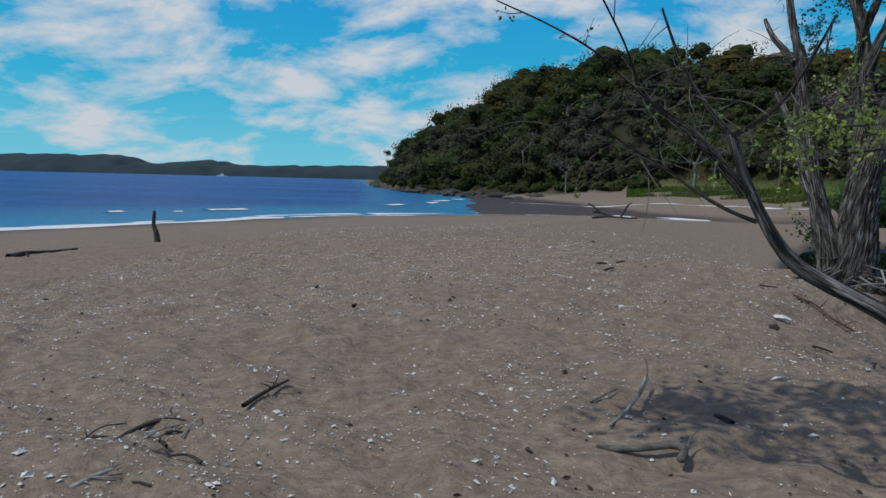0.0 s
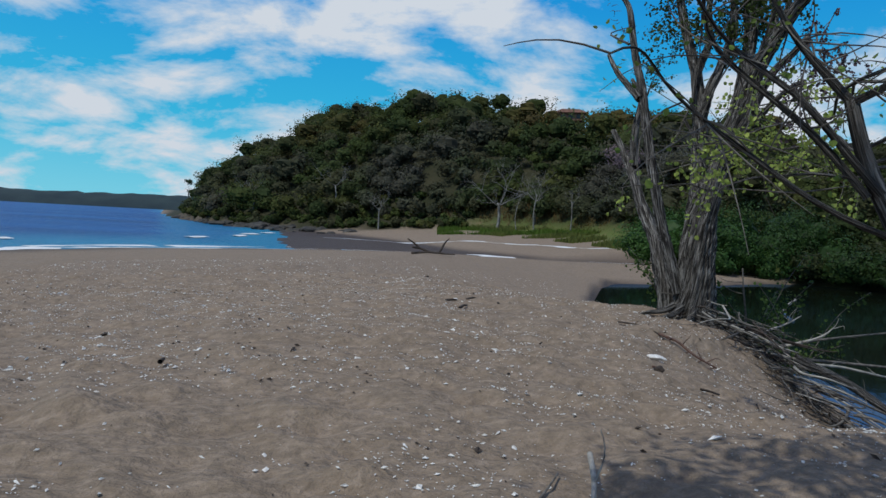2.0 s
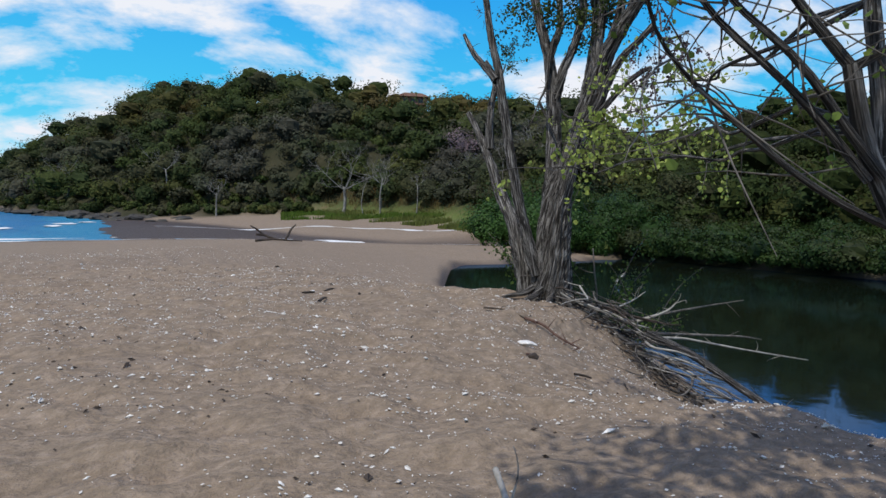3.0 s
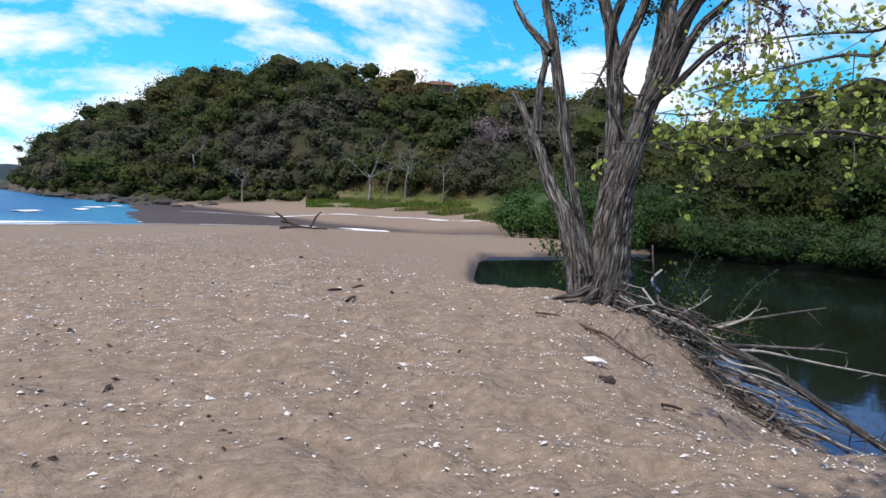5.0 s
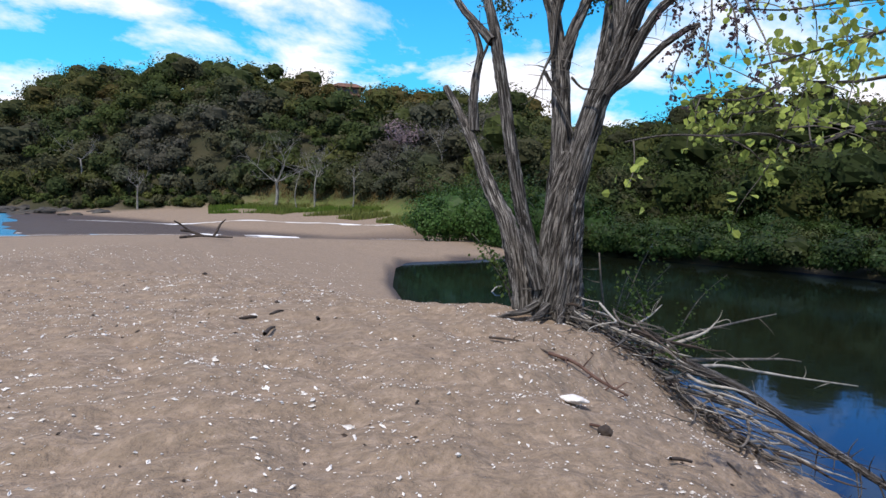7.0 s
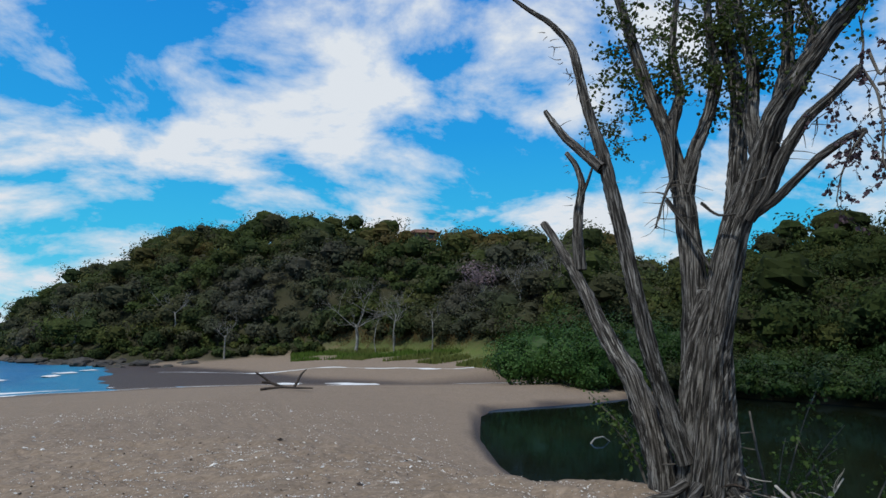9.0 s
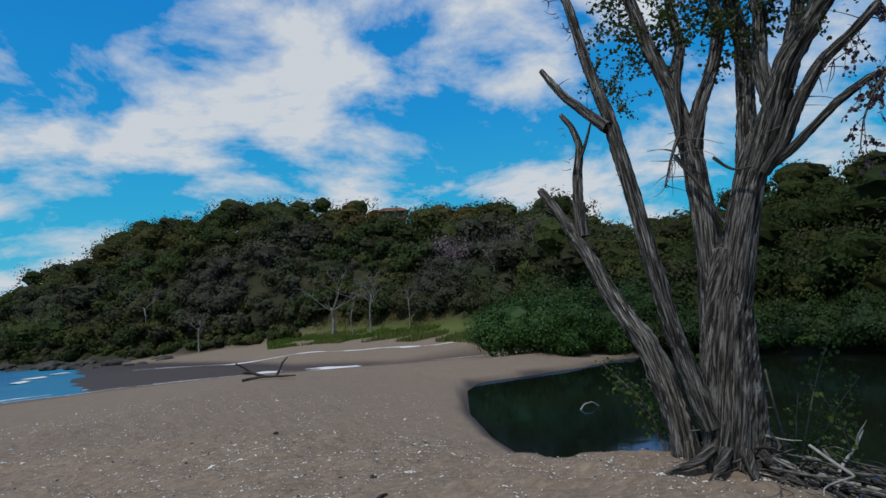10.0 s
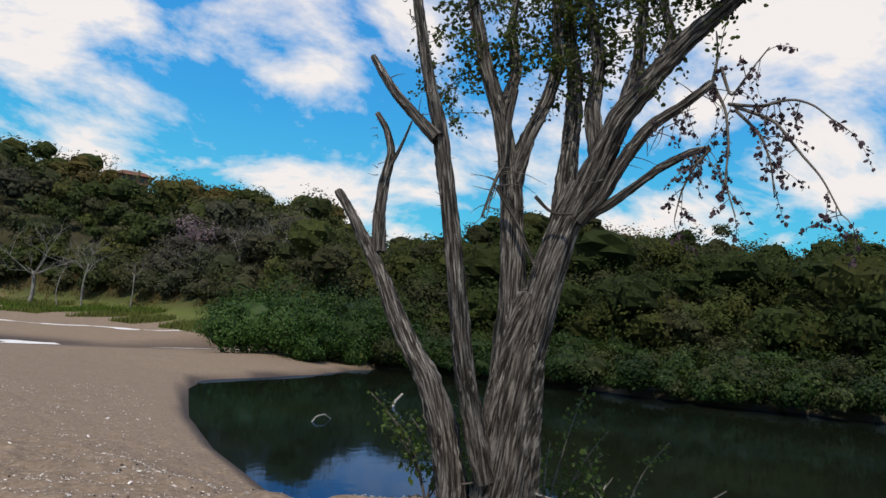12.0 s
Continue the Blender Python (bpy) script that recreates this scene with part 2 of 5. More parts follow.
def ground_height(X, Y):
    """Height of the land and the bottom, the cover layers wet, grass, soil."""
    X, Y = np.asarray(X, float), np.asarray(Y, float)
    ds, db = seg_distance(X, Y, SHORE), seg_distance(X, Y, BANK)
    berm, pond = inside(X, Y, BERM), inside(X, Y, POND)
    rise_s = np.interp(ds, [0, 4, 22, 31, 41, 48], [-2.25, -2.05, -1.22, -0.62, 0.0, 0.05])
    wide = 1 + 0.5 * smooth(4.6, 6.2, Y) * smooth(9.6, 7.8, Y)          # the bank is worn back where the brush lies
    near_b = np.interp(db / wide, [0, 0.4, 1.6, 2.8, 3.6, 4.4, 6.5, 9], [-2.3, -2.02, -1.2, -0.42, -0.1, -0.02, 0.02, 0.06])
    far_b = np.interp(db, [0, 0.3, 0.8, 3, 5, 9], [-2.3, -2.03, -1.95, -1.05, -0.25, 0.1])
    flat_b = np.interp(db, [0, 0.3, 0.8, 3, 8, 16], [-2.3, -2.03, -1.92, -1.7, -1.1, -0.3])
    k1, k2 = smooth(11.5, 14, Y), smooth(17, 26, Y)
    rise_b = (near_b * (1 - k1) + far_b * k1) * (1 - k2) + flat_b * k2
    z = np.minimum(rise_s, rise_b) + 0.06 * smooth(2, 10, Y) * smooth(7, 2, np.hypot(X - 4, (Y - 11) * 0.8))
    # outside the berm: sea floor, lagoon floor
    z = np.where(berm, z, np.where(pond, -2.3 - np.minimum(db, 4) * 0.25, -2.3 - np.minimum(ds, 60) * 0.05))
    # hill, far bank and the beach under it
    az, r = np.degrees(np.arctan2(X, Y)) + TURN, np.hypot(X, Y)
    R = np.array(RIDGE, float)
    top, far, foot = (np.interp(az, R[:, 0], R[:, i], left=-4, right=-4) for i in (1, 2, 3))
    k = np.clip((r - foot) / np.maximum(far - foot, 1.0), 0, 3)
    up = np.where(k < 1, np.sin(np.clip(k, 0, 1) * math.pi / 2) ** 0.85, 1 - 0.7 * smooth(1, 2.6, k))
    foot_z = np.interp(az, [-9, 5, 12, 18, 30, 40, 48], [-0.9, -0.9, 0.2, 1.4, 1.6, 0.3, -0.9])
    hill = foot_z + (top - foot_z) * up
    apron_w = np.interp(az, [-9, -4, 3, 9, 16, 24, 32, 40, 47, 60, 90], [2, 3, 10, 40, 58, 50, 36, 24, 14, 9, 8])
    u = np.clip((foot - r) / apron_w, 0, 3)
    apron = np.where(u < 1, foot_z - (foot_z + 2.08) * u ** 0.8, -2.08 - 1.5 * (u - 1))
    mass = np.where(r > foot, hill, np.maximum(apron, -3.2))
    mass = np.where((az < -9.2) | (az > 170), -4, mass)
    out = ~berm & ~pond
    z = np.where(out, np.maximum(z, mass), z)
    # the wet flat between the beach and the far sand bar
    flat = -2.5 + 0.38 * smooth(-3.5, 2.2, az) + 0.03 * lattice(X, Y, 11, 6)
    z = np.where(out & (az > -3.5) & (az < 52) & (r < foot + 5), np.maximum(z, flat), z)
    fb = seg_distance(X, Y, FAR_BANK)
    beyond = out & ~pond & (az > 40) & (az < 165) & (r > 30)
    z = np.where(beyond, np.maximum(z, np.minimum(-2.3 + fb * 0.3, -1.0)), z)
    low = 9 - 8 * smooth(8, 18, az)
    soil = np.where(out, smooth(foot - low, foot - low + 5, r), 0) * (az > -9)
    soil = np.where(beyond, np.maximum(soil, smooth(38, 48, az)), soil)
    grass = np.where(out & (az > 12) & (az < 52), smooth(-17, -10, r - foot) * smooth(12, 20, az), 0)
    wet = np.where(berm, np.maximum(smooth(9, 1.5, ds) * 0.75, smooth(0.75, 0.35, db)), smooth(-1.75, -2.15, z))
    return z, wet, grass, soil


def ground_z(x, y):
    return float(ground_height(np.array([x]), np.array([y]))[0][0])


def axis(lo, hi, step, grow, reach_lo, reach_hi):
    mid = list(np.arange(lo, hi + step / 2, step))
    a, s = [mid[-1]], step
    while a[-1] < reach_hi:
        s *= grow
        a.append(a[-1] + s)
    b, s = [mid[0]], step
    while b[-1] > reach_lo:
        s *= grow
        b.append(b[-1] - s)
    return np.array(b[:0:-1] + mid + a[1:])


def grid_mesh(name, xs, ys, Z, mat, layers=None, layer_name="cover"):
    nx, ny = len(xs), len(ys)
    X, Y = np.meshgrid(xs, ys)
    co = np.stack([X, Y, Z], -1).reshape(-1, 3)
    i = (np.arange(ny - 1)[:, None] * nx + np.arange(nx - 1)[None, :]).reshape(-1)
    quads = np.stack([i, i + 1, i + nx + 1, i + nx], -1)
    return quad_mesh(name, co, quads, mat, layers, layer_name)


def quad_mesh(name, co, quads, mat, colours=None, layer_name="tint", smooth_shade=True):
    me = bpy.data.meshes.new(name)
    me.vertices.add(len(co)); me.vertices.foreach_set("co", np.asarray(co, np.float32).reshape(-1))
    n = len(quads)
    me.loops.add(n * 4); me.loops.foreach_set("vertex_index", np.asarray(quads, np.int32).reshape(-1))
    me.polygons.add(n)
    me.polygons.foreach_set("loop_start", np.arange(n, dtype=np.int32) * 4)
    me.polygons.foreach_set("use_smooth", np.full(n, smooth_shade))
    me.update(calc_edges=True)
    if colours is not None:
        at = me.color_attributes.new(layer_name, "FLOAT_COLOR", "POINT")
        c = np.ones((len(co), 4), np.float32)
        c[:, :3] = np.asarray(colours).reshape(-1, 3)
        at.data.foreach_set("color", c.reshape(-1))
    me.materials.append(mat)
    return me


def build_ground():
    xs = axis(-7, 11, 0.085, 1.06, -3500, 3500)
    ys = axis(-1, 21, 0.085, 1.06, -3500, 3500)
    X, Y = np.meshgrid(xs, ys)
    Z, wet, grass, soil = ground_height(X, Y)
    near = smooth(40, 12, np.hypot(X - 1, Y - 8)) * (1 - wet)
    lumps = 0.03 * lattice(X, Y, 0.8, 1) + 0.05 * lattice(X + 0.3 * Y, Y * 1.4, 0.36, 2) + 0.05 * lattice(X + 0.6 * Y, Y * 1.3, 0.25, 3)
    Z = Z + lumps * near + 0.05 * lattice(X, Y, 4.5, 4) * smooth(0.2, 3, seg_distance(X, Y, BANK)) * (1 - soil)
    me = grid_mesh("ground", xs, ys, Z, SAND, np.stack([wet, grass, soil], -1))
    tagged(new("ground", me), "grey-brown sandy beach rising to wooded ground", "ground", kind="structure")


def build_water():
    xs = axis(-60, 60, 3, 1.12, -4000, 4000)
    ys = axis(0, 200, 3, 1.12, -4000, 4000)
    X, Y = np.meshgrid(xs, ys)
    z = ground_height(X, Y)[0]
    depth = smooth(-2.3, -4.2, z)
    me = grid_mesh("sea", xs, ys, np.full(X.shape, WATER), SEA, np.repeat(depth[..., None], 3, -1), "depth")
    tagged(new("sea", me), "deep blue rippled sea in the bay", "water", kind="structure")
    xs, ys = np.linspace(5, 80, 30), np.linspace(-80, 53, 40)
    me = grid_mesh("lagoon", xs, ys, np.full((40, 30), WATER + 0.012), LAGOON)
    tagged(new("lagoon", me), "still dark green lagoon behind the beach", "water", kind="structure")


build_ground()
build_water()


# ---- woods ----
def crowns(centres, radii, tints, per, leaf, seed, clumps=9, flat=0.75, up=0.35, core=0.0):
    """Quads of leaves for many crowns: each crown is a set of clumps, each clump a cloud of leaves."""
    r = np.random.RandomState(seed)
    n = len(centres)
    C = np.repeat(centres, clumps, 0)
    R = np.repeat(radii, clumps)
    d = r.normal(size=(n * clumps, 3))
    d /= np.linalg.norm(d, axis=1)[:, None]
    d[:, 2] = d[:, 2] * 0.8 + up
    cc = C + d * R[:, None] * np.array([0.68, 0.68, flat * 0.68]) * r.uniform(0.5, 1.1, (n * clumps, 1))
    cr = R * r.uniform(0.26, 0.5, n * clumps)
    m = max(1, per // clumps)
    P = np.repeat(cc, m, 0)
    e = r.normal(size=(len(P), 3))
    e /= np.linalg.norm(e, axis=1)[:, None]
    P = P + e * np.repeat(cr, m)[:, None] * (r.uniform(0.25, 1.0, (len(P), 1)) ** 0.6) * np.array([1, 1, 0.8])
    a = r.normal(size=(len(P), 3)) * 0.42 + e + np.repeat(d, m, 0) * 0.8
    a /= np.linalg.norm(a, axis=1)[:, None]
    t = np.cross(a, r.normal(size=(len(P), 3)))
    t /= np.linalg.norm(t, axis=1)[:, None]
    b = np.cross(a, t)
    s = leaf * r.uniform(0.6, 1.4, (len(P), 1)) * 0.5
    quad = np.stack([P - t * s * 1.3, P - b * s * 0.7, P + t * s * 1.3, P + b * s * 0.7], 1)
    tint = np.repeat(np.repeat(tints, clumps * m, 0)[:, None, :], 4, 1)
    quad, tint = quad.reshape(-1, 3), tint.reshape(-1, 3)
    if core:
        # low-poly shell filling each crown; the shade inside is put into its darker tint
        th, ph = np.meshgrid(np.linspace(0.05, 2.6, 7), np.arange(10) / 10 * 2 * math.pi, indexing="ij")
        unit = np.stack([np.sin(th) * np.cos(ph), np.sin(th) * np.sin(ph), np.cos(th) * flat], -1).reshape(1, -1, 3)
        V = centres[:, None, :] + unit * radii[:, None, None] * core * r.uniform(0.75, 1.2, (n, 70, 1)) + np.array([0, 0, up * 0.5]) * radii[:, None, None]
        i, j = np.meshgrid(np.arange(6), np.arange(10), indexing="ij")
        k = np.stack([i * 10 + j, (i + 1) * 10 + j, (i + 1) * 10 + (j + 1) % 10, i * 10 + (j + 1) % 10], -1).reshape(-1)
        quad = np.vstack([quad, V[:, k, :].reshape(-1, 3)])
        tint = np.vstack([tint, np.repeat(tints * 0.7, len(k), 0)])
    return quad, tint


def leaf_mesh(name, quad_co, tint, mat):
    return quad_mesh(name, quad_co, np.arange(len(quad_co)).reshape(-1, 4), mat, tint, "tint", False)


FOREST_TINTS = np.array([(0.05, 0.066, 0.019), (0.06, 0.074, 0.021), (0.043, 0.058, 0.018), (0.076, 0.08, 0.024), (0.066, 0.066, 0.032), (0.052, 0.07, 0.024)]) * 1.2
HOUSE_AZ = 24.9                       # the house on the ridge looks out over the trees below it


def build_forest():
    r = np.random.RandomState(11)
    pts = []
    R = np.array(RIDGE, float)
    az = -8.0
    while az < 108:
        foot, far = np.interp(az, R[:, 0], R[:, 3]), np.interp(az, R[:, 0], R[:, 2])
        rows = int((far - foot) / 4.6) + 2
        for i in range(rows):
            k = (i + r.uniform(-0.45, 0.45)) / (rows - 2)
            a = az + r.uniform(-0.75, 0.75)
            if k > 1.04 or (abs(a - HOUSE_AZ) < 1.9 and k > 0.6):
                continue
            d = foot + (far - foot) * max(k, 0.01) + 1.0
            pts.append((d * math.sin(radians(a - TURN)), d * math.cos(radians(a - TURN)), d, a, k))
        az += 1.45 if az < 50 else 1.75
    pts = np.array(pts)
    z = ground_height(pts[:, 0], pts[:, 1])[0]
    keep = z > -1.6
    pts, z = pts[keep], z[keep]
    n = len(pts)
    rad = np.exp(r.normal(1.46, 0.3, n)) * np.clip(pts[:, 2] / 190, 0.8, 1.15) * np.clip((pts[:, 3] + 9.5) / 4, 0.45, 1)
    rad = np.where((np.abs(pts[:, 3] - HOUSE_AZ) < 2.4) & (pts[:, 4] > 0.35), rad * 0.6, rad)
    cen = np.stack([pts[:, 0], pts[:, 1], z + rad * r.uniform(0.35, 0.95, n)], -1)
    tint = FOREST_TINTS[r.randint(0, len(FOREST_TINTS), n)] * r.uniform(0.8, 1.2, (n, 1))
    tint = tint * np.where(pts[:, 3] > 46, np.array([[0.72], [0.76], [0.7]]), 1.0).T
    # leafless grey-brown woods low on the slope, ochre crowns here and there above
    bare = (smooth(0.62, 0.1, pts[:, 4]) * smooth(-0.55, 0.5, lattice(cen[:, 0], cen[:, 1], 34, 8) + 0.5 * lattice(cen[:, 0], cen[:, 1], 12, 9)) * (pts[:, 3] < 46))[:, None] * 0.85
    tint = tint * (1 - bare) + np.array([0.09, 0.082, 0.067]) * bare * r.uniform(0.75, 1.2, (n, 1))
    ochre = (smooth(0.35, 0.75, lattice(cen[:, 0], cen[:, 1], 22, 15)) * smooth(0.3, 0.6, pts[:, 4]))[:, None] * 0.7
    tint = tint * (1 - ochre) + np.array([0.15, 0.105, 0.035]) * ochre
    # low scrub along the foot
    n = 420
    az = r.uniform(-7.6, 46, n)
    open_grass = (az > 17) & (az < 31)
    d = np.interp(az, R[:, 0], R[:, 3]) + np.where(open_grass, r.uniform(5, 14, n), r.uniform(-4, 9, n))
    x, y = d * np.sin(np.radians(az - TURN)), d * np.cos(np.radians(az - TURN))
    z2, s2 = ground_height(x, y)[0], r.uniform(0.9, 2.3, n)
    ok = z2 > -2.0
    cen = np.vstack([cen, np.stack([x, y, z2 + s2 * 0.5], -1)[ok]])
    rad = np.r_[rad, s2[ok]]
    tint = np.vstack([tint, (FOREST_TINTS[r.randint(0, len(FOREST_TINTS), n)] * r.uniform(0.7, 1.3, (n, 1)))[ok]])
    near = np.hypot(cen[:, 0], cen[:, 1]) < 125
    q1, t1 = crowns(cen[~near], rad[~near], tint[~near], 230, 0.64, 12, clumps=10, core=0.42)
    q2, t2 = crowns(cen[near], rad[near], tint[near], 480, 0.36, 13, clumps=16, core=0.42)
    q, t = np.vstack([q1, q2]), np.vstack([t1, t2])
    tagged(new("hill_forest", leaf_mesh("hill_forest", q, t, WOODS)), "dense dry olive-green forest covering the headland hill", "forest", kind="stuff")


def along(line, k):
    j = min(k, 0.9999) * (len(line) - 1)
    a, b, f = line[int(j)], line[int(j) + 1], j - int(j)
    return a[0] + (b[0] - a[0]) * f, a[1] + (b[1] - a[1]) * f


def build_mangroves():
    r = np.random.RandomState(21)
    cen, rad = [], []
    for i in range(420):
        x, y = along(FAR_BANK[:-1], r.uniform(0, 1))
        back = r.uniform(0, 1) ** 1.5 * 20 - 1.6
        d = math.hypot(x, y)
        x, y = x + x / d * back, y + y / d * back
        s = r.uniform(1.1, 2.4)
        cen.append((x, y, -1.95 + s * 0.55 + max(back, 0) * 0.17 * r.uniform(0.4, 1.3)))
        rad.append(s)
    cen, rad = np.array(cen), np.array(rad)
    tint = np.array([(0.05, 0.09, 0.02), (0.065, 0.105, 0.022), (0.04, 0.075, 0.018), (0.08, 0.1, 0.03)])[r.randint(0, 4, len(cen))] * r.uniform(0.42, 0.8, (len(cen), 1))
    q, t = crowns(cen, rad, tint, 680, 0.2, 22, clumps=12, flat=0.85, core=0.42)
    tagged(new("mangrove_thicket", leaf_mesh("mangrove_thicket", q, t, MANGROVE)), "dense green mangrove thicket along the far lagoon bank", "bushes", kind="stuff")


build_forest()
build_mangroves()


# ---- the bare tree on the bank ----
def tube(points, radii, sides=10, rough=0.0, seed=0, sub=0.12, flute=0.0):
    """A limb along points with radii: verts, quads and u, v along it (metres). Edges are knobbly by rough."""
    P = np.array(points, float)
    Rr = np.array(radii, float)
    d = np.r_[0, np.cumsum(np.linalg.norm(np.diff(P, axis=0), axis=1))]
    n = max(3, int(d[-1] / sub) + 1)
    s = np.linspace(0, d[-1], n)
    # smooth the guide a little
    C = np.stack([np.interp(s, d, P[:, i]) for i in range(3)], -1)
    rad = np.interp(s, d, Rr)
    for _ in range(2):
        C[1:-1] = (C[:-2] + 2 * C[1:-1] + C[2:]) / 4
    T = np.gradient(C, axis=0)
    T /= np.linalg.norm(T, axis=1)[:, None] + 1e-9
    up = np.array([0.31, 0.17, 0.93]) if abs(T[0, 2]) < 0.9 else np.array([1.0, 0.1, 0])
    U = np.cross(T, up); U /= np.linalg.norm(U, axis=1)[:, None] + 1e-9
    V = np.cross(T, U)
    a = np.arange(sides) / sides * 2 * math.pi
    rs = np.random.RandomState(seed)
    ph = rs.uniform(0, 6.28, 5)
    bump = 1 + rough * 0.6 * lattice(np.cos(a)[None, :] * 2.2 + 50 + s[:, None] * 0.7, np.sin(a)[None, :] * 2.2 + s[:, None] * 2.5 + 50, 0.8, seed % 97)
    bump = bump + rough * rs.uniform(-0.35, 0.35, (n, sides))
    # long furrows that run with the limb, and flaking plates between them
    ca, sa = np.cos(a)[None, :], np.sin(a)[None, :]
    k = 0.09 * sides
    furrow = np.abs(lattice(ca * k + 60 + s[:, None] * 0.09, sa * k + 60 + 0.12 * np.sin(s[:, None] * 1.3 + ph[0]), 0.55, seed % 89))
    plate = lattice(ca * k * 0.8 + 90, sa * k * 0.8 + 90 + s[:, None] * 2.6, 0.5, seed % 83)
    bump = bump + flute * (1.5 * np.minimum(furrow, 0.5) - 0.5 + 0.18 * plate)
    rr = rad[:, None] * bump
    V3 = C[:, None, :] + rr[..., None] * (np.cos(a)[None, :, None] * U[:, None, :] + np.sin(a)[None, :, None] * V[:, None, :])
    co = V3.reshape(-1, 3)
    i, j = np.meshgrid(np.arange(n - 1), np.arange(sides), indexing="ij")
    j2 = (j + 1) % sides
    q = np.stack([i * sides + j, i * sides + j2, (i + 1) * sides + j2, (i + 1) * sides + j], -1).reshape(-1, 4)
    cap = len(co)
    co = np.vstack([co, C[-1] + T[-1] * rad[-1] * 0.5])
    e = (n - 1) * sides
    k = np.arange(0, sides, 2)
    q = np.vstack([q, np.stack([e + k, e + (k + 1) % sides, e + (k + 2) % sides, np.full(len(k), cap)], -1)])
    u = np.repeat(a[None, :] / 6.2832 * 3.0, n, 0) * np.maximum(rad[:, None], 0.03) * 2
    v = np.repeat(s[:, None], sides, 1)
    return co, q, np.r_[np.stack([u, v], -1).reshape(-1, 2), [[0, d[-1]]]]


def tubes_mesh(name, tubes, mat):
    co, q, uv, o = [], [], [], 0
    for c, f, t in tubes:
        co.append(c); q.append(f + o); uv.append(t); o += len(c)
    co, q, uv = np.vstack(co), np.vstack(q), np.vstack(uv)
    me = quad_mesh(name, co, q, mat)
    lay = me.uv_layers.new(name="along")
    lay.data.foreach_set("uv", uv[q.reshape(-1)].astype(np.float32).reshape(-1))
    return me


def child(name, me, parent, label=""):
    ob = new(name, me)
    ob.parent = parent
    ob.matrix_parent_inverse = parent.matrix_world.inverted()
    if label:
        ob["label"] = label
    return ob


def holder(name, place, label, category, group=""):
    ob = new(name)
    ob.location = place
    ob.empty_display_size = 0.2
    bpy.context.view_layer.update()
    return tagged(ob, label, category, group)


TWIG = plain_material("dead_twig", (0.045, 0.036, 0.03), (0.17, 0.15, 0.13), 14)
PALE_WOOD = plain_material("bleached_wood", (0.17, 0.15, 0.13), (0.38, 0.35, 0.31), 9)
DARK_WOOD = plain_material("wet_driftwood", (0.02, 0.014, 0.011), (0.07, 0.05, 0.038), 9)
RED_WOOD = plain_material("reddish_wood", (0.05, 0.025, 0.018), (0.14, 0.08, 0.06), 9)
SHELL = plain_material("shell", (0.5, 0.46, 0.42), (0.78, 0.74, 0.7), 30, 0.5)
LEAF = leaf_material("yellow_green_leaves", (0.55, 0.6, 0.5), (1.1, 1.05, 1.0), 0.4, 0.4)
DRY_LEAF = leaf_material("dry_leaves", (0.5, 0.5, 0.5), (1.0, 1.0, 1.0), 0.6, 0.2)


def sprays(points, n, spread, size, tint, seed, droop=0.0, long=1.0):
    """Folded two-sided leaves scattered about a twig's guide points."""
    r = np.random.RandomState(seed)
    P = np.array(points, float)
    k = r.uniform(0, len(P) - 1.001, n)
    i = k.astype(int)
    C = P[i] + (P[i + 1] - P[i]) * (k - i)[:, None] + r.normal(size=(n, 3)) * spread
    d = r.normal(size=(n, 3)); d[:, 2] -= droop
    d /= np.linalg.norm(d, axis=1)[:, None]
    w = np.cross(d, r.normal(size=(n, 3))); w /= np.linalg.norm(w, axis=1)[:, None]
    nn = np.cross(d, w)
    s = size * r.uniform(0.6, 1.3, (n, 1))
    L, W = s * long, s * 0.42
    a, b = C, C + d * L
    e1, e2 = C + d * L * 0.3, C + d * L * 0.75
    co = np.stack([a, e1 + w * W + nn * W * 0.3, e2 + w * W * 0.8 + nn * W * 0.3, b, e2 - w * W * 0.8 + nn * W * 0.3, e1 - w * W + nn * W * 0.3], 1).reshape(-1, 3)
    o = np.arange(n)[:, None] * 6
    q = np.concatenate([o + np.array([[0, 1, 2, 3]]), o + np.array([[0, 3, 4, 5]])], 0)
    t = np.repeat(np.array(tint)[None, :] * r.uniform(0.75, 1.25, (n, 1)), 6, 0)
    return co, q, t


def spray_mesh(name, parts, mat):
    co, q, t, o = [], [], [], 0
    for c, f, g in parts:
        co.append(c); q.append(f + o); t.append(g); o += len(c)
    return quad_mesh(name, np.vstack(co), np.vstack(q), mat, np.vstack(t), "tint", False)


def twigs_about(points, n, length, radius, seed, droop=0.0, start=0.2):
    """Thin crooked side twigs off a limb: a list of tubes and the guide of each."""
    r = random.Random(seed)
    P = [Vector(p) for p in points]
    out, guides = [], []
    for i in range(n):
        k = r.uniform(start, 1) * (len(P) - 1.001)
        a = P[int(k)].lerp(P[int(k) + 1], k - int(k))
        d = Vector((r.gauss(0, 1), r.gauss(0, 1), r.gauss(0.25, 0.7) - droop)).normalized()
        l = length * r.uniform(0.4, 1.2)
        g = [a]
        for j in range(4):
            d = (d + Vector((r.gauss(0, 0.32), r.gauss(0, 0.32), r.gauss(0, 0.3) - droop * 0.3))).normalized()
            g.append(g[-1] + d * l / 4)
        out.append(tube([tuple(v) for v in g], [radius, radius * 0.8, radius * 0.6, radius * 0.45, radius * 0.25], 5, 0.1, seed + i, l / 6))
        guides.append([tuple(v) for v in g])
    return out, guides


def twig_parts(name, tubes, parent):
    for tb in tubes:
        child(name, tubes_mesh(name, [tb], TWIG), parent)


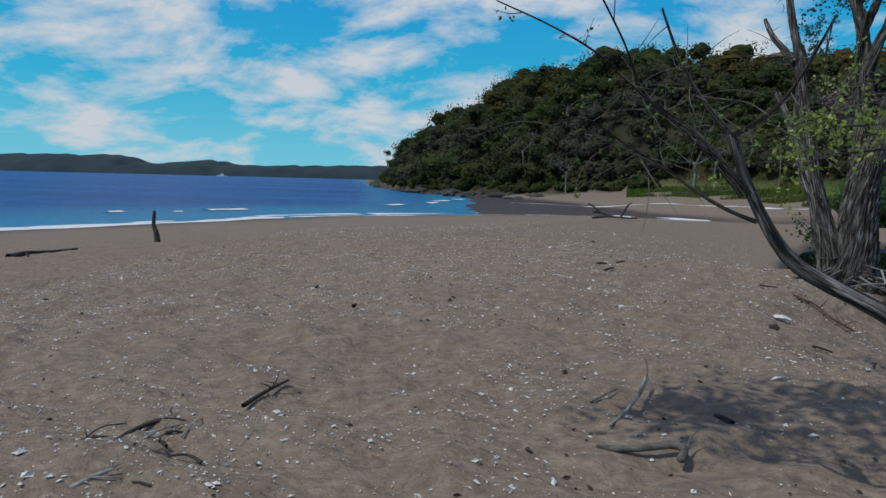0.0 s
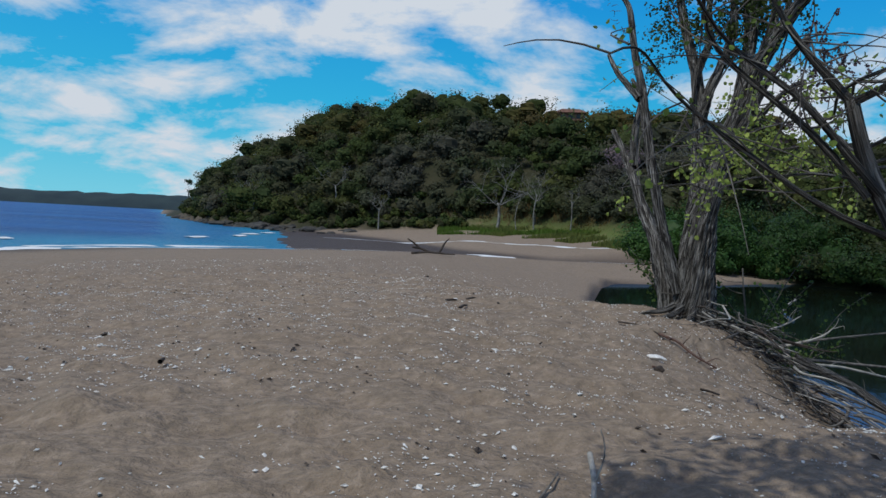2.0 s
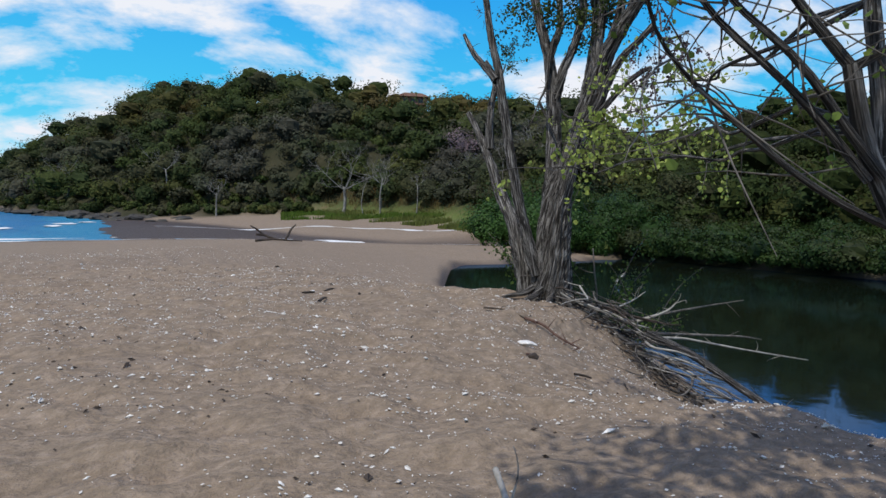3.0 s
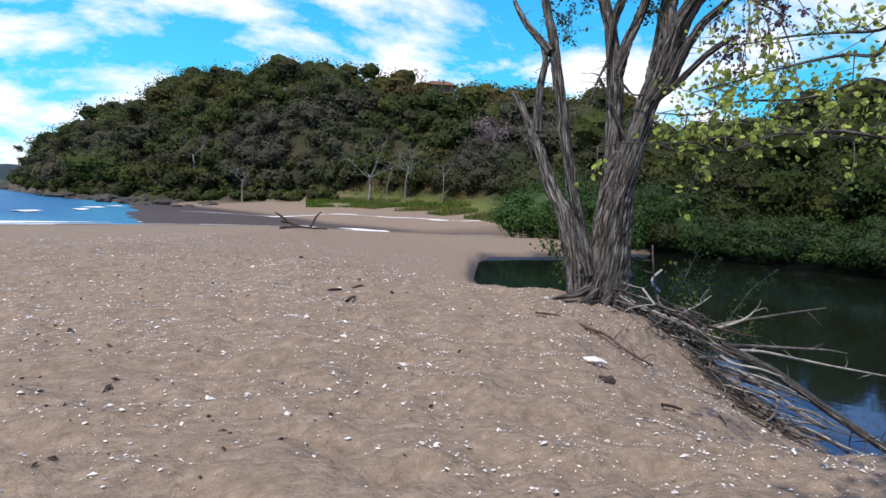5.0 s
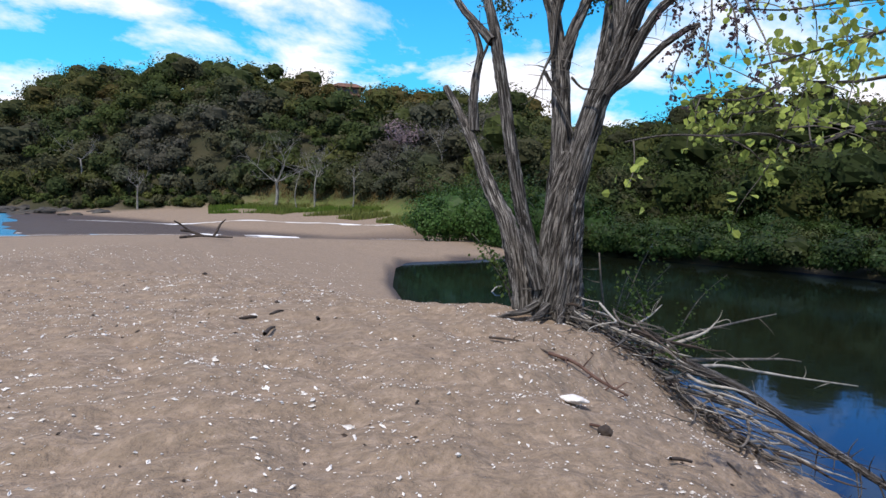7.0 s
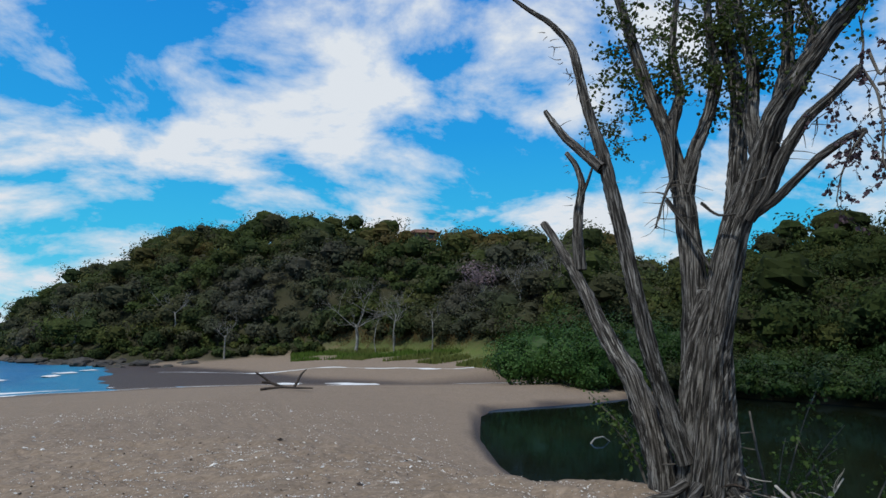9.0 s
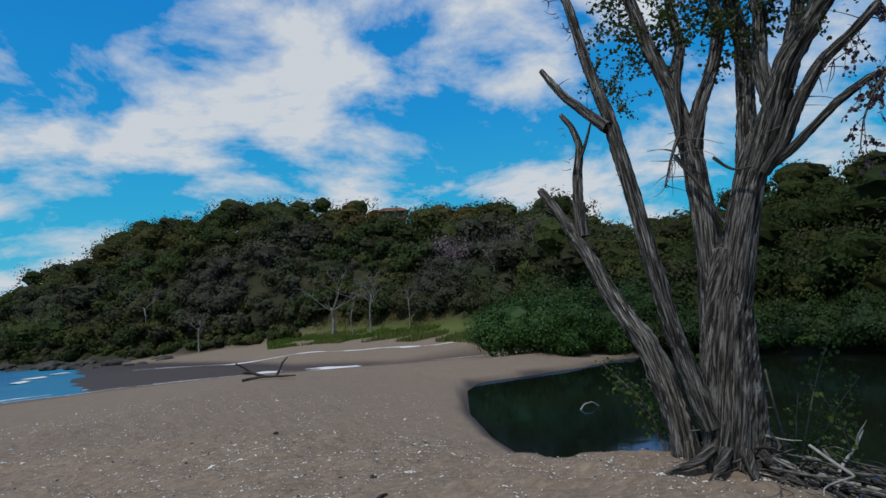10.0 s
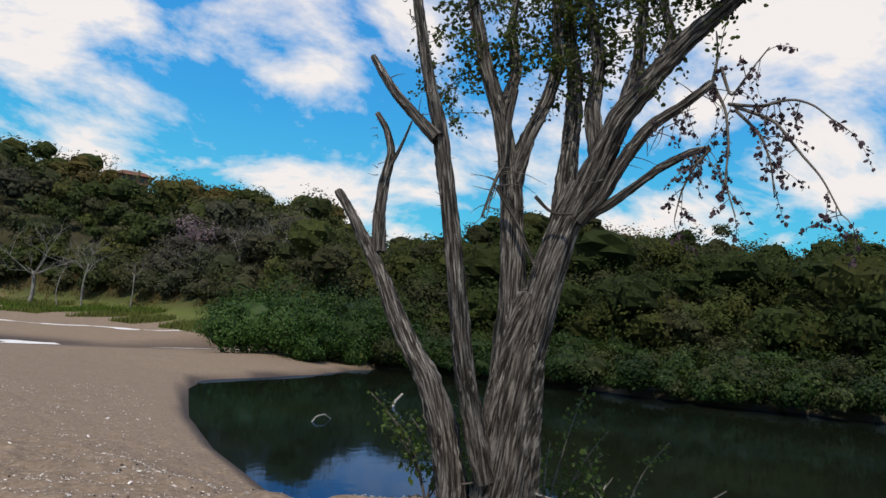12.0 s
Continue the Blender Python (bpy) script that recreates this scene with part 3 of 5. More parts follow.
def build_tree():
    t = holder("dead_tree", (7.28, 10.50, -0.17), "gnarled grey half-dead tree with furrowed bark on the sand bank", "tree")

    def limb(name, pts, r0, r1, sides=14, rough=0.3, flute=0.26, mat=BARK, seed=0):
        n = len(pts)
        sides = sides * 2 if sides >= 9 else sides
        rr = [r0 + (r1 - r0) * (i / (n - 1)) ** 0.85 for i in range(n)]
        child(name, tubes_mesh(name, [tube(pts, rr, sides, rough, seed, 0.06, flute)], mat), t)
        return pts

    trunk = [tube([(7.39, 10.55, -0.66), (7.36, 10.52, -0.23), (7.31, 10.50, 0.10), (7.28, 10.47, 0.59), (7.26, 10.44, 1.13), (7.24, 10.37, 1.79), (7.26, 10.30, 2.38)],
                  [0.5, 0.41, 0.36, 0.32, 0.29, 0.25, 0.17], 96, 0.05, 3, 0.04, 0.24)]
    child("trunk", tubes_mesh("trunk", trunk, BARK), t)
    limb("upright_limb", [(7.01, 10.55, 0.43), (6.88, 10.64, 0.95), (6.74, 10.66, 1.35), (6.59, 10.68, 1.86), (6.46, 10.67, 2.31), (6.36, 10.70, 2.81), (6.25, 10.77, 3.48), (6.20, 10.82, 3.91), (6.16, 10.93, 4.29), (6.11, 11.02, 4.67), (6.06, 11.13, 5.26), (6.04, 11.18, 5.52), (5.98, 11.26, 5.69), (5.83, 11.37, 5.91), (5.63, 11.52, 6.09), (5.43, 11.65, 6.29)], 0.12, 0.022, seed=5)
    limb("broken_fork", [(6.14, 10.81, 3.84), (6.08, 11.02, 4.05), (5.96, 11.27, 4.33), (5.90, 11.44, 4.58), (5.88, 11.57, 4.77)], 0.075, 0.03, 9, 0.25, seed=6)
    limb("leaning_limb", [(7.15, 11.04, -0.28), (7.09, 11.06, 0.37), (7.03, 11.15, 0.85), (7.03, 11.37, 1.32), (6.99, 11.66, 1.68), (6.97, 11.93, 2.06), (6.96, 12.18, 2.48), (6.92, 12.40, 2.83), (6.90, 12.70, 3.23), (6.84, 12.99, 3.62)], 0.18, 0.05, 16, seed=7)
    limb("spur", [(6.98, 12.32, 2.83), (6.97, 12.35, 3.30), (7.00, 12.33, 3.73), (7.05, 12.29, 4.11), (7.00, 12.37, 4.42), (6.91, 12.47, 4.61)], 0.085, 0.035, 9, 0.2, seed=8)
    limb("spur_twig", [(7.03, 12.27, 3.95), (7.08, 12.18, 4.16), (7.13, 12.07, 4.51)], 0.03, 0.012, 6, seed=9)
    limb("left_stem", [(7.17, 10.48, 0.95), (7.17, 10.50, 1.60), (7.19, 10.47, 2.20), (7.22, 10.52, 2.81), (7.24, 10.59, 3.45), (7.24, 10.68, 3.95), (7.23, 10.81, 4.46), (7.16, 11.00, 5.02), (7.08, 11.12, 5.57), (7.00, 11.22, 6.13), (6.90, 11.33, 6.77)], 0.185, 0.05, 20, 0.1, 0.26, seed=10)
    limb("right_stem", [(7.27, 10.43, 0.95), (7.26, 10.34, 1.61), (7.27, 10.21, 2.16), (7.33, 10.13, 2.63), (7.38, 10.02, 3.07), (7.42, 9.94, 3.32), (7.47, 9.85, 3.57)], 0.2, 0.14, 20, 0.08, 0.26, seed=11)
    c = limb("centre_limb", [(7.41, 10.11, 2.66), (7.58, 10.11, 3.61), (7.70, 10.13, 4.23), (7.79, 10.16, 4.89), (7.81, 10.27, 5.46), (7.82, 10.35, 6.14), (7.83, 10.34, 6.88)], 0.13, 0.05, 16, seed=12)
    m = limb("main_limb", [(7.39, 10.04, 3.04), (7.44, 9.67, 3.77), (7.42, 9.42, 4.28), (7.45, 9.06, 4.70), (7.49, 8.75, 5.02), (7.54, 8.37, 5.32), (7.49, 8.11, 5.57), (7.39, 7.67, 6.03)], 0.135, 0.055, 16, seed=13)
    lo = limb("low_limb", [(7.42, 9.86, 3.18), (7.46, 9.60, 3.46), (7.44, 9.39, 3.80), (7.48, 9.14, 4.14), (7.52, 8.85, 4.31), (7.54, 8.56, 4.51)], 0.08, 0.045, 10, seed=14)
    th = limb("thin_limb", [(7.44, 9.82, 3.22), (7.49, 9.54, 3.36), (7.48, 9.27, 3.53), (7.51, 9.03, 3.71), (7.56, 8.74, 3.85), (7.54, 8.57, 3.85)], 0.06, 0.03, 9, seed=15)
    ia = limb("inner_limb", [(7.23, 10.59, 3.58), (7.36, 10.50, 4.16), (7.46, 10.33, 4.59), (7.56, 10.26, 5.08), (7.53, 10.31, 5.70), (7.48, 10.29, 6.38)], 0.1, 0.04, 10, seed=16)
    ib = limb("inner_limb", [(7.44, 9.67, 3.77), (7.49, 9.79, 4.39), (7.57, 9.77, 4.98), (7.56, 9.91, 5.68), (7.57, 9.90, 6.30)], 0.1, 0.045, 10, seed=17)
    ic = limb("inner_limb", [(7.42, 9.42, 4.28), (7.52, 9.31, 4.82), (7.59, 9.29, 5.47), (7.58, 9.34, 6.13)], 0.085, 0.04, 10, seed=18)
    i_d = limb("inner_limb", [(7.45, 9.06, 4.70), (7.49, 8.94, 5.06), (7.45, 9.05, 5.46), (7.46, 9.02, 5.90)], 0.06, 0.03, 9, seed=19)
    ie = limb("inner_limb", [(7.23, 10.80, 4.39), (7.46, 10.76, 5.01), (7.45, 10.88, 5.59), (7.54, 10.82, 6.43)], 0.08, 0.04, 9, seed=20)
    limb("hanging_bough", [(7.17, 10.58, 4.67), (7.10, 10.60, 4.26), (7.05, 10.57, 3.82), (6.94, 10.65, 3.52), (6.84, 10.70, 3.16)], 0.045, 0.012, 7, seed=21)
    limb("hanging_bough", [(6.92, 10.58, 3.50), (7.00, 10.43, 3.23), (7.07, 10.28, 2.91), (7.12, 10.16, 2.61)], 0.03, 0.014, 7, seed=22)
    limb("vine", [(7.04, 10.17, 3.39), (7.08, 10.00, 3.20), (7.13, 9.79, 3.20)], 0.022, 0.012, 6, seed=23)
    pods = [
        [(7.54, 8.56, 4.51), (7.57, 8.52, 4.79), (7.56, 8.54, 5.05)],
        [(7.54, 8.56, 4.51), (7.54, 8.43, 4.22), (7.51, 8.39, 3.84), (7.46, 8.41, 3.50), (7.45, 8.31, 3.16)],
        [(7.57, 8.49, 4.67), (7.54, 8.39, 4.32), (7.52, 8.23, 4.54), (7.50, 8.05, 4.75)],
        [(7.53, 8.41, 4.27), (7.51, 8.12, 4.19), (7.48, 7.86, 4.22), (7.42, 7.68, 4.11), (7.36, 7.53, 3.93)],
        [(7.54, 8.35, 4.24), (7.51, 8.00, 4.04), (7.44, 7.79, 3.70), (7.35, 7.61, 3.44), (7.26, 7.46, 3.09)],
        [(7.54, 8.57, 3.85), (7.49, 8.71, 3.66), (7.44, 8.80, 3.43), (7.40, 8.84, 3.17)],
        [(7.54, 8.35, 4.21), (7.52, 8.12, 3.93), (7.47, 8.02, 3.64), (7.40, 7.98, 3.33)]]
    for i, p in enumerate(pods):
        limb("twig", p, 0.018, 0.006, 6, 0.15, 0, TWIG, 30 + i)
    dry = []
    for i, p in enumerate(pods[1:] + [lo[3:], th[3:]]):
        tw, g = twigs_about(p, 8, 0.5, 0.005, 300 + i, 1.0, 0.1)
        twig_parts("twig", tw, t)
        for j, gg in enumerate(g):
            dry.append(sprays(gg[1:], 16, 0.012, 0.042, (0.1, 0.068, 0.08), 400 + 10 * i + j, 1.2, 1.1))
    child("dry_leaves", spray_mesh("dry_leaves", dry, DRY_LEAF), t, "clusters of hanging purplish dry leaves")
    green = []
    for i, p in enumerate([c[3:], m[4:], ia[2:], ib[2:], ic[1:], i_d[1:], ie[1:], [(7.16, 11.00, 5.02), (6.96, 11.15, 5.59), (7.00, 11.22, 6.13)]]):
        tw, g = twigs_about(p, 19, 0.75, 0.009, 500 + i * 20, 0.1, 0.0)
        twig_parts("twig", tw, t)
        for j, gg in enumerate(g):
            green.append(sprays(gg[1:], 52, 0.07, 0.05, (0.07, 0.095, 0.028), 600 + 20 * i + j, 0.2, 1.1))
    for i, p in enumerate([[(7.12, 10.93, 4.83), (6.74, 11.04, 4.72), (6.52, 11.15, 4.56)], [(6.74, 11.09, 4.72), (6.52, 10.93, 4.29), (6.41, 10.82, 4.07)]]):
        tw, g = twigs_about(p, 8, 0.4, 0.005, 900 + 20 * i, 0.4)
        twig_parts("twig", tw, t)
        for j, gg in enumerate(g):
            green.append(sprays(gg, 30, 0.03, 0.035, (0.08, 0.1, 0.035), 950 + 20 * i + j, 0.3))
    child("leaves", spray_mesh("leaves", green, LEAF), t, "sparse small dark green leaves")
    thin = []
    for i, p in enumerate([[(6.46, 10.67, 2.31), (5.98, 10.92, 4.73), (5.60, 11.17, 5.62)], [(6.14, 10.81, 3.84), (5.88, 11.57, 4.77)], [(6.96, 12.18, 2.48), (6.84, 12.99, 3.62)], [(6.98, 12.32, 2.83), (6.91, 12.47, 4.61)],
                           [(7.05, 10.57, 3.82), (6.84, 10.70, 3.16)], [(7.39, 9.95, 3.31), (7.54, 8.56, 4.51)], [(7.17, 10.50, 1.60), (7.24, 10.59, 3.45)]]):
        thin += twigs_about(p, (34, 16, 18, 14, 22, 30, 24)[i], (0.17, 0.16, 0.15, 0.16, 0.5, 0.4, 0.2)[i], 0.007, 700 + 20 * i, 0.2, 0.0)[0]
    tagged(child("broken_twigs", tubes_mesh("broken_twigs", thin, TWIG), t), kind="stuff")
    r = random.Random(8)
    for i in range(9):
        a = radians(-190 + 32 * i)
        pts = []
        for k in range(6):
            d = 0.32 + 0.15 * k + (0.2 * k if -1.4 < a < 0.2 else 0)
            x, y = 7.27 + math.cos(a + 0.05 * k * r.uniform(-1, 1)) * d, 10.5 + math.sin(a) * d
            pts.append((x, y, ground_z(x, y) + (0.22, 0.1, 0.05, 0.03, 0.0, -0.06)[k]))
        limb("root", pts, 0.07, 0.018, 8, 0.18, 0.05, BARK, 50 + i)


build_tree()


# ---- leafy tree that overhangs the path from the right bank ----
def build_leafy_tree():
    t = holder("leafy_tree", (3.6, 1.25, 0.0), "leaning tree with yellow-green leaves overhanging the sand", "tree")

    def limb(name, pts, r0, r1, sides=12, seed=0):
        n = len(pts)
        child(name, tubes_mesh(name, [tube(pts, [r0 + (r1 - r0) * i / (n - 1) for i in range(n)], sides, 0.12, seed, 0.08, 0.06)], BARK), t)
        return pts

    limb("trunk", [(3.66, 1.15, -0.4), (3.6, 1.25, 0.05), (3.3, 1.4, 0.42), (2.75, 1.68, 0.85), (2.36, 1.88, 1.1), (2.03, 2.03, 1.27), (1.93, 2.09, 1.45), (1.83, 2.16, 1.69), (1.76, 2.16, 1.89)], 0.06, 0.02, 16, 61)
    stem = limb("stem", [(3.62, 1.2, -0.1), (3.75, 2.2, 0.6), (3.8, 3.0, 1.3), (3.8, 3.15, 2.0), (3.72, 3.22, 2.7), (3.6, 3.2, 3.4)], 0.08, 0.03, 16, 75)
    limbs = [
        limb("limb", [(1.76, 2.16, 1.88), (1.71, 2.20, 1.96), (1.65, 2.25, 2.05), (1.61, 2.28, 2.12), (1.53, 2.30, 2.27), (1.42, 2.25, 2.5)], 0.016, 0.006, 10, 62),
        limb("limb", [(1.76, 2.15, 1.88), (1.81, 2.13, 1.90), (1.85, 2.11, 1.93), (1.90, 2.08, 1.97), (1.98, 2.01, 2.10), (2.1, 1.95, 2.4)], 0.014, 0.006, 10, 63),
        limb("limb", [(1.85, 2.11, 1.60), (1.77, 2.16, 1.71), (1.69, 2.19, 1.82), (1.61, 2.22, 1.91), (1.52, 2.26, 1.97), (1.44, 2.29, 2.02), (1.37, 2.29, 2.07), (1.12, 2.2, 2.27), (0.86, 2.1, 2.38), (0.6, 2.0, 2.46)], 0.014, 0.003, 10, 64),
        limb("limb", [(1.82, 2.13, 1.59), (1.70, 2.23, 1.79), (1.63, 2.26, 1.85), (1.52, 2.34, 1.97), (1.43, 2.38, 2.05), (1.37, 2.38, 2.10), (1.25, 2.2, 2.3), (1.05, 1.95, 2.5)], 0.013, 0.004, 10, 65),
        limb("limb", [(1.89, 2.10, 1.47), (1.79, 2.13, 1.50), (1.64, 2.22, 1.60), (1.51, 2.27, 1.71), (1.40, 2.29, 1.77), (1.31, 2.29, 1.82), (1.20, 2.30, 1.90), (1.02, 2.15, 1.98), (0.88, 2.05, 1.9)], 0.011, 0.003, 9, 66)]
    boughs = []
    rb = random.Random(67)
    for i, (k, pts) in enumerate([
        (3, [(4.75, 4.92, 2.00), (4.05, 5.07, 1.98), (3.48, 5.17, 1.80), (3.25, 5.35, 1.86), (2.97, 5.69, 1.84)]),
        (3, [(4.55, 5.27, 2.30), (4.05, 5.57, 2.25), (3.65, 5.87, 2.15)]),
        (4, [(4.35, 4.97, 2.50), (3.85, 5.12, 2.35), (3.45, 5.37, 2.20)]),
        (3, [(5.15, 5.47, 2.10), (4.85, 6.07, 2.25), (4.55, 6.52, 2.25)]),
        (4, [(4.85, 5.17, 2.75), (4.35, 5.47, 2.70), (3.95, 5.77, 2.65)])]):
        a, e = Vector(stem[k]), Vector(pts[0])
        lead = [tuple(a.lerp(e, f) + Vector((rb.gauss(0, 0.07), rb.gauss(0, 0.07), rb.gauss(0.05, 0.07)))) for f in (0.3, 0.6, 0.85)]
        full = []
        for p0, p1 in zip([lead[-1]] + pts, pts):
            full += [tuple(Vector(p0).lerp(Vector(p1), 0.5) + Vector((rb.gauss(0, 0.05), rb.gauss(0, 0.05), rb.gauss(0, 0.06)))), p1]
        limb("bough", [stem[k]] + lead + full, 0.018, 0.004, 7, 67 + i)
        boughs.append(full)
    leaves = []
    for i, b in enumerate(boughs):
        tw, g = twigs_about(b, 15, 0.5, 0.004, 1100 + 30 * i, 0.0, 0.0)
        twig_parts("twig", tw, t)
        for j, gg in enumerate(g + [b[1:]]):
            leaves.append(sprays(gg[1:], 15, 0.04, 0.042, (0.34, 0.4, 0.1), 1200 + 40 * i + j, 0.5))
    for i, b in enumerate(limbs):
        tw, g = twigs_about(b, 16, 0.42, 0.0035, 1500 + 30 * i, 0.1, 0.15)
        twig_parts("twig", tw, t)
        for j, gg in enumerate(g):
            if j % 4 == 0:
                leaves.append(sprays(gg[1:], 9, 0.025, 0.022, (0.2, 0.27, 0.065), 1600 + 40 * i + j, 0.4))
    # the crown above, out of view, added for its shade on the sand
    over = [limb("limb", [(3.6, 3.2, 3.4), (3.2, 3.0, 4.2), (2.2, 2.6, 4.8), (0.6, 2.4, 5.0), (-0.6, 2.2, 5.1)], 0.07, 0.02, 9, 73),
            limb("limb", [(3.2, 3.0, 4.2), (2.6, 1.8, 4.9), (1.4, 1.0, 5.2)], 0.045, 0.015, 8, 74)]
    for i, b in enumerate(over):
        tw, g = twigs_about(b, 26, 1.3, 0.012, 1900 + 40 * i, 0.0, 0.4)
        twig_parts("twig", tw, t)
        for j, gg in enumerate(g):
            leaves.append(sprays(gg, 95, 0.2, 0.1, (0.2, 0.27, 0.065), 2000 + 60 * i + j, 0.4))
    child("leaves", spray_mesh("leaves", leaves, LEAF), t, "small rounded yellow-green leaves")


build_leafy_tree()


# ---- brush heap washed against the bank ----
def stick(name, pts, r0, r1, mat, label, category="stick", group="", seed=0, forks=0):
    """One loose stick with its side shoots."""
    h = holder(name, pts[0], label, category, group)
    n = len(pts)
    child("stem", tubes_mesh("stem", [tube(pts, [r0 + (r1 - r0) * i / (n - 1) for i in range(n)], 8, 0.2, seed, 0.06, 0.06)], mat), h)
    if forks:
        for tb in twigs_about(pts, forks, 0.3 * math.dist(pts[0], pts[-1]), r0 * 0.45, seed + 1, 0, 0.2)[0]:
            child("side_twig", tubes_mesh("side_twig", [tb], mat), h)
    return h


def build_brush():
    r = random.Random(31)
    h = holder("brush_heap", (7.6, 8.3, ground_z(7.6, 8.3)), "tangled heap of grey dead branches on the lagoon bank", "brush")
    for i in range(250):
        k = r.random()
        # from the tree's foot down the worn bank
        x0, y0 = 7.05 + 1.2 * k + r.gauss(0, 0.22), 10.2 - 2.5 * k + r.gauss(0, 0.28)
        a = radians(r.gauss(-24, 58))
        l = r.uniform(0.3, 1.5)
        z0 = ground_z(x0, y0) + 0.04 + 0.42 * r.random() ** 1.4
        pts, bend = [], r.gauss(0, 0.35)
        x, y = x0, y0
        fall = r.uniform(0.1, 0.4)
        for j in range(6):
            z = max(max(ground_z(x, y), WATER - 0.05) + 0.02, z0 - j / 5 * l * fall + r.gauss(0, 0.025))
            pts.append((x, y, z))
            b = a + bend * j + r.gauss(0, 0.38)
            x, y = x + math.cos(b) * l / 5, y + math.sin(b) * l / 5
        rr = r.choice((0.004, 0.005, 0.006, 0.008, 0.011, 0.016, 0.022))
        child("branch", tubes_mesh("branch", [tube(pts, [rr, rr * 0.95, rr * 0.85, rr * 0.7, rr * 0.5, rr * 0.25], 6, 0.2, i, 0.1)], (TWIG, DARK_WOOD, BARK, PALE_WOOD, TWIG)[i % 5]), h)
    for i, p in enumerate([
        [(8.15, 9.20, -0.25), (8.40, 9.00, -0.12), (8.55, 8.81, 0.00), (8.63, 8.80, 0.12)],
        [(8.25, 9.60, -0.35), (9.05, 9.50, -0.20), (9.95, 9.30, -0.06), (10.87, 9.18, 0.04)],
        [(7.85, 8.90, -0.45), (8.85, 8.80, -0.50), (9.85, 8.40, -0.68), (11.17, 8.04, -0.89)],
        [(8.45, 9.10, -0.45), (9.45, 8.90, -0.50), (10.35, 8.75, -0.55), (10.78, 8.69, -0.62)],
        [(8.05, 9.90, -0.30), (8.55, 10.10, -0.15), (9.04, 10.20, -0.05), (9.45, 10.30, 0.10)],
        [(7.55, 8.60, -0.60), (8.45, 8.20, -0.85), (9.33, 8.01, -1.18), (9.85, 7.60, -1.60)]]):
        child("branch", tubes_mesh("branch", [tube(p, [0.028, 0.022, 0.016, 0.008], 7, 0.15, 80 + i, 0.1)] + twigs_about(p, 4, 0.35, 0.008, 130 + i)[0], (PALE_WOOD, TWIG)[i % 2]), h, "pale bleached branch")
    big = [(7.95, 8.80, -0.35), (8.65, 8.40, -0.70), (9.25, 7.90, -1.20), (9.75, 7.45, -1.60), (10.15, 7.00, -1.95)]
    child("fallen_limb", tubes_mesh("fallen_limb", [tube(big, [0.06, 0.065, 0.06, 0.055, 0.05], 10, 0.15, 91, 0.08, 0.08)] + twigs_about(big, 14, 0.7, 0.014, 92, 0.0, 0.6)[0], BARK), h)


build_brush()


# ---- loose sticks, stone and shells on the sand ----
def on_sand(x, y, up=0.0):
    return (x, y, ground_z(x, y) + up)


def lying(points, up=0.02):
    return [on_sand(x, y, up + (dz[0] if dz else 0)) for x, y, *dz in points]


stick("driftwood_post", [on_sand(-12.3, 24.4, -0.3), on_sand(-12.42, 24.5, 0.35), on_sand(-12.6, 24.6, 0.75), on_sand(-12.56, 24.65, 1.3)], 0.13, 0.06, DARK_WOOD, "dark crooked driftwood stake standing in the sand", "driftwood", seed=201)
stick("driftwood_log", lying([(-13.48, 17.5), (-13.6, 18.5, 0.05), (-13.5, 19.6), (-13.5, 20.9)], 0.05), 0.1, 0.04, DARK_WOOD, "dark driftwood log lying on the lower beach", "driftwood", seed=202, forks=1)
d = holder("driftwood_snag", on_sand(10.0, 43.7), "dark forked driftwood snag lying on the beach", "driftwood")
for i, p in enumerate([[(-1.1, 0.5, 0.02), (0, 0, 0.15), (1.0, -0.3, 0.1), (1.75, -0.5, 0.08)], [(0.1, 0, 0.15), (-0.6, 0.3, 0.4), (-1.0, 0.4, 0.75), (-1.45, 0.4, 1.0)], [(0.7, -0.2, 0.12), (0.95, -0.1, 0.5), (1.15, 0.1, 0.85), (1.5, 0.2, 1.15)], [(-0.6, 0.3, 0.4), (-1.1, 0.2, 0.45)]]):
    z = ground_z(10.0, 43.7)
    child(("log", "arm", "arm", "stub")[i], tubes_mesh("log", [tube([(10.0 + x, 43.7 + y, z + u) for x, y, u in p], [0.085, 0.075, 0.065, 0.04][:len(p)], 10, 0.2, 210 + i, 0.1, 0.08)], DARK_WOOD), d)
stick("forked_stick", lying([(1.95, 4.01, 0.05), (1.82, 3.7, 0.03), (1.66, 3.4), (1.47, 3.09)]), 0.018, 0.01, PALE_WOOD, "bleached forked stick on the sand", seed=220, forks=1)
stick("curved_branch", lying([(1.31, 2.72), (1.45, 2.66, 0.02), (1.6, 2.66, 0.03), (1.75, 2.71, 0.05), (1.84, 2.66, 0.05), (1.76, 2.55, 0.02)]), 0.02, 0.026, TWIG, "short curved broken branch on the sand", seed=221, forks=1)
stick("thin_twig", lying([(1.43, 3.56), (1.55, 3.7, 0.01), (1.69, 3.89)], 0.012), 0.008, 0.005, TWIG, "thin dry twig on the sand", seed=222)
for i, (x, y, a, l) in enumerate([(3.06, 11.47, 10, 0.22), (3.5, 11.7, 40, 0.3), (3.03, 10.6, 55, 0.36), (3.82, 11.13, 80, 0.1), (2.28, 3.28, 120, 0.14), (-1.13, 8.7, 30, 0.12), (-0.97, 7.03, 80, 0.1)]):
    c, s_ = math.cos(radians(a)) * l / 2, math.sin(radians(a)) * l / 2
    stick("dark_twig", lying([(x - c, y - s_), (x + 0.01, y + 0.02, 0.03), (x + c, y + s_, 0.01)], 0.022), 0.024, 0.014, DARK_WOOD, "short dark twig lying on the sand", group="dark twigs", seed=230 + i)
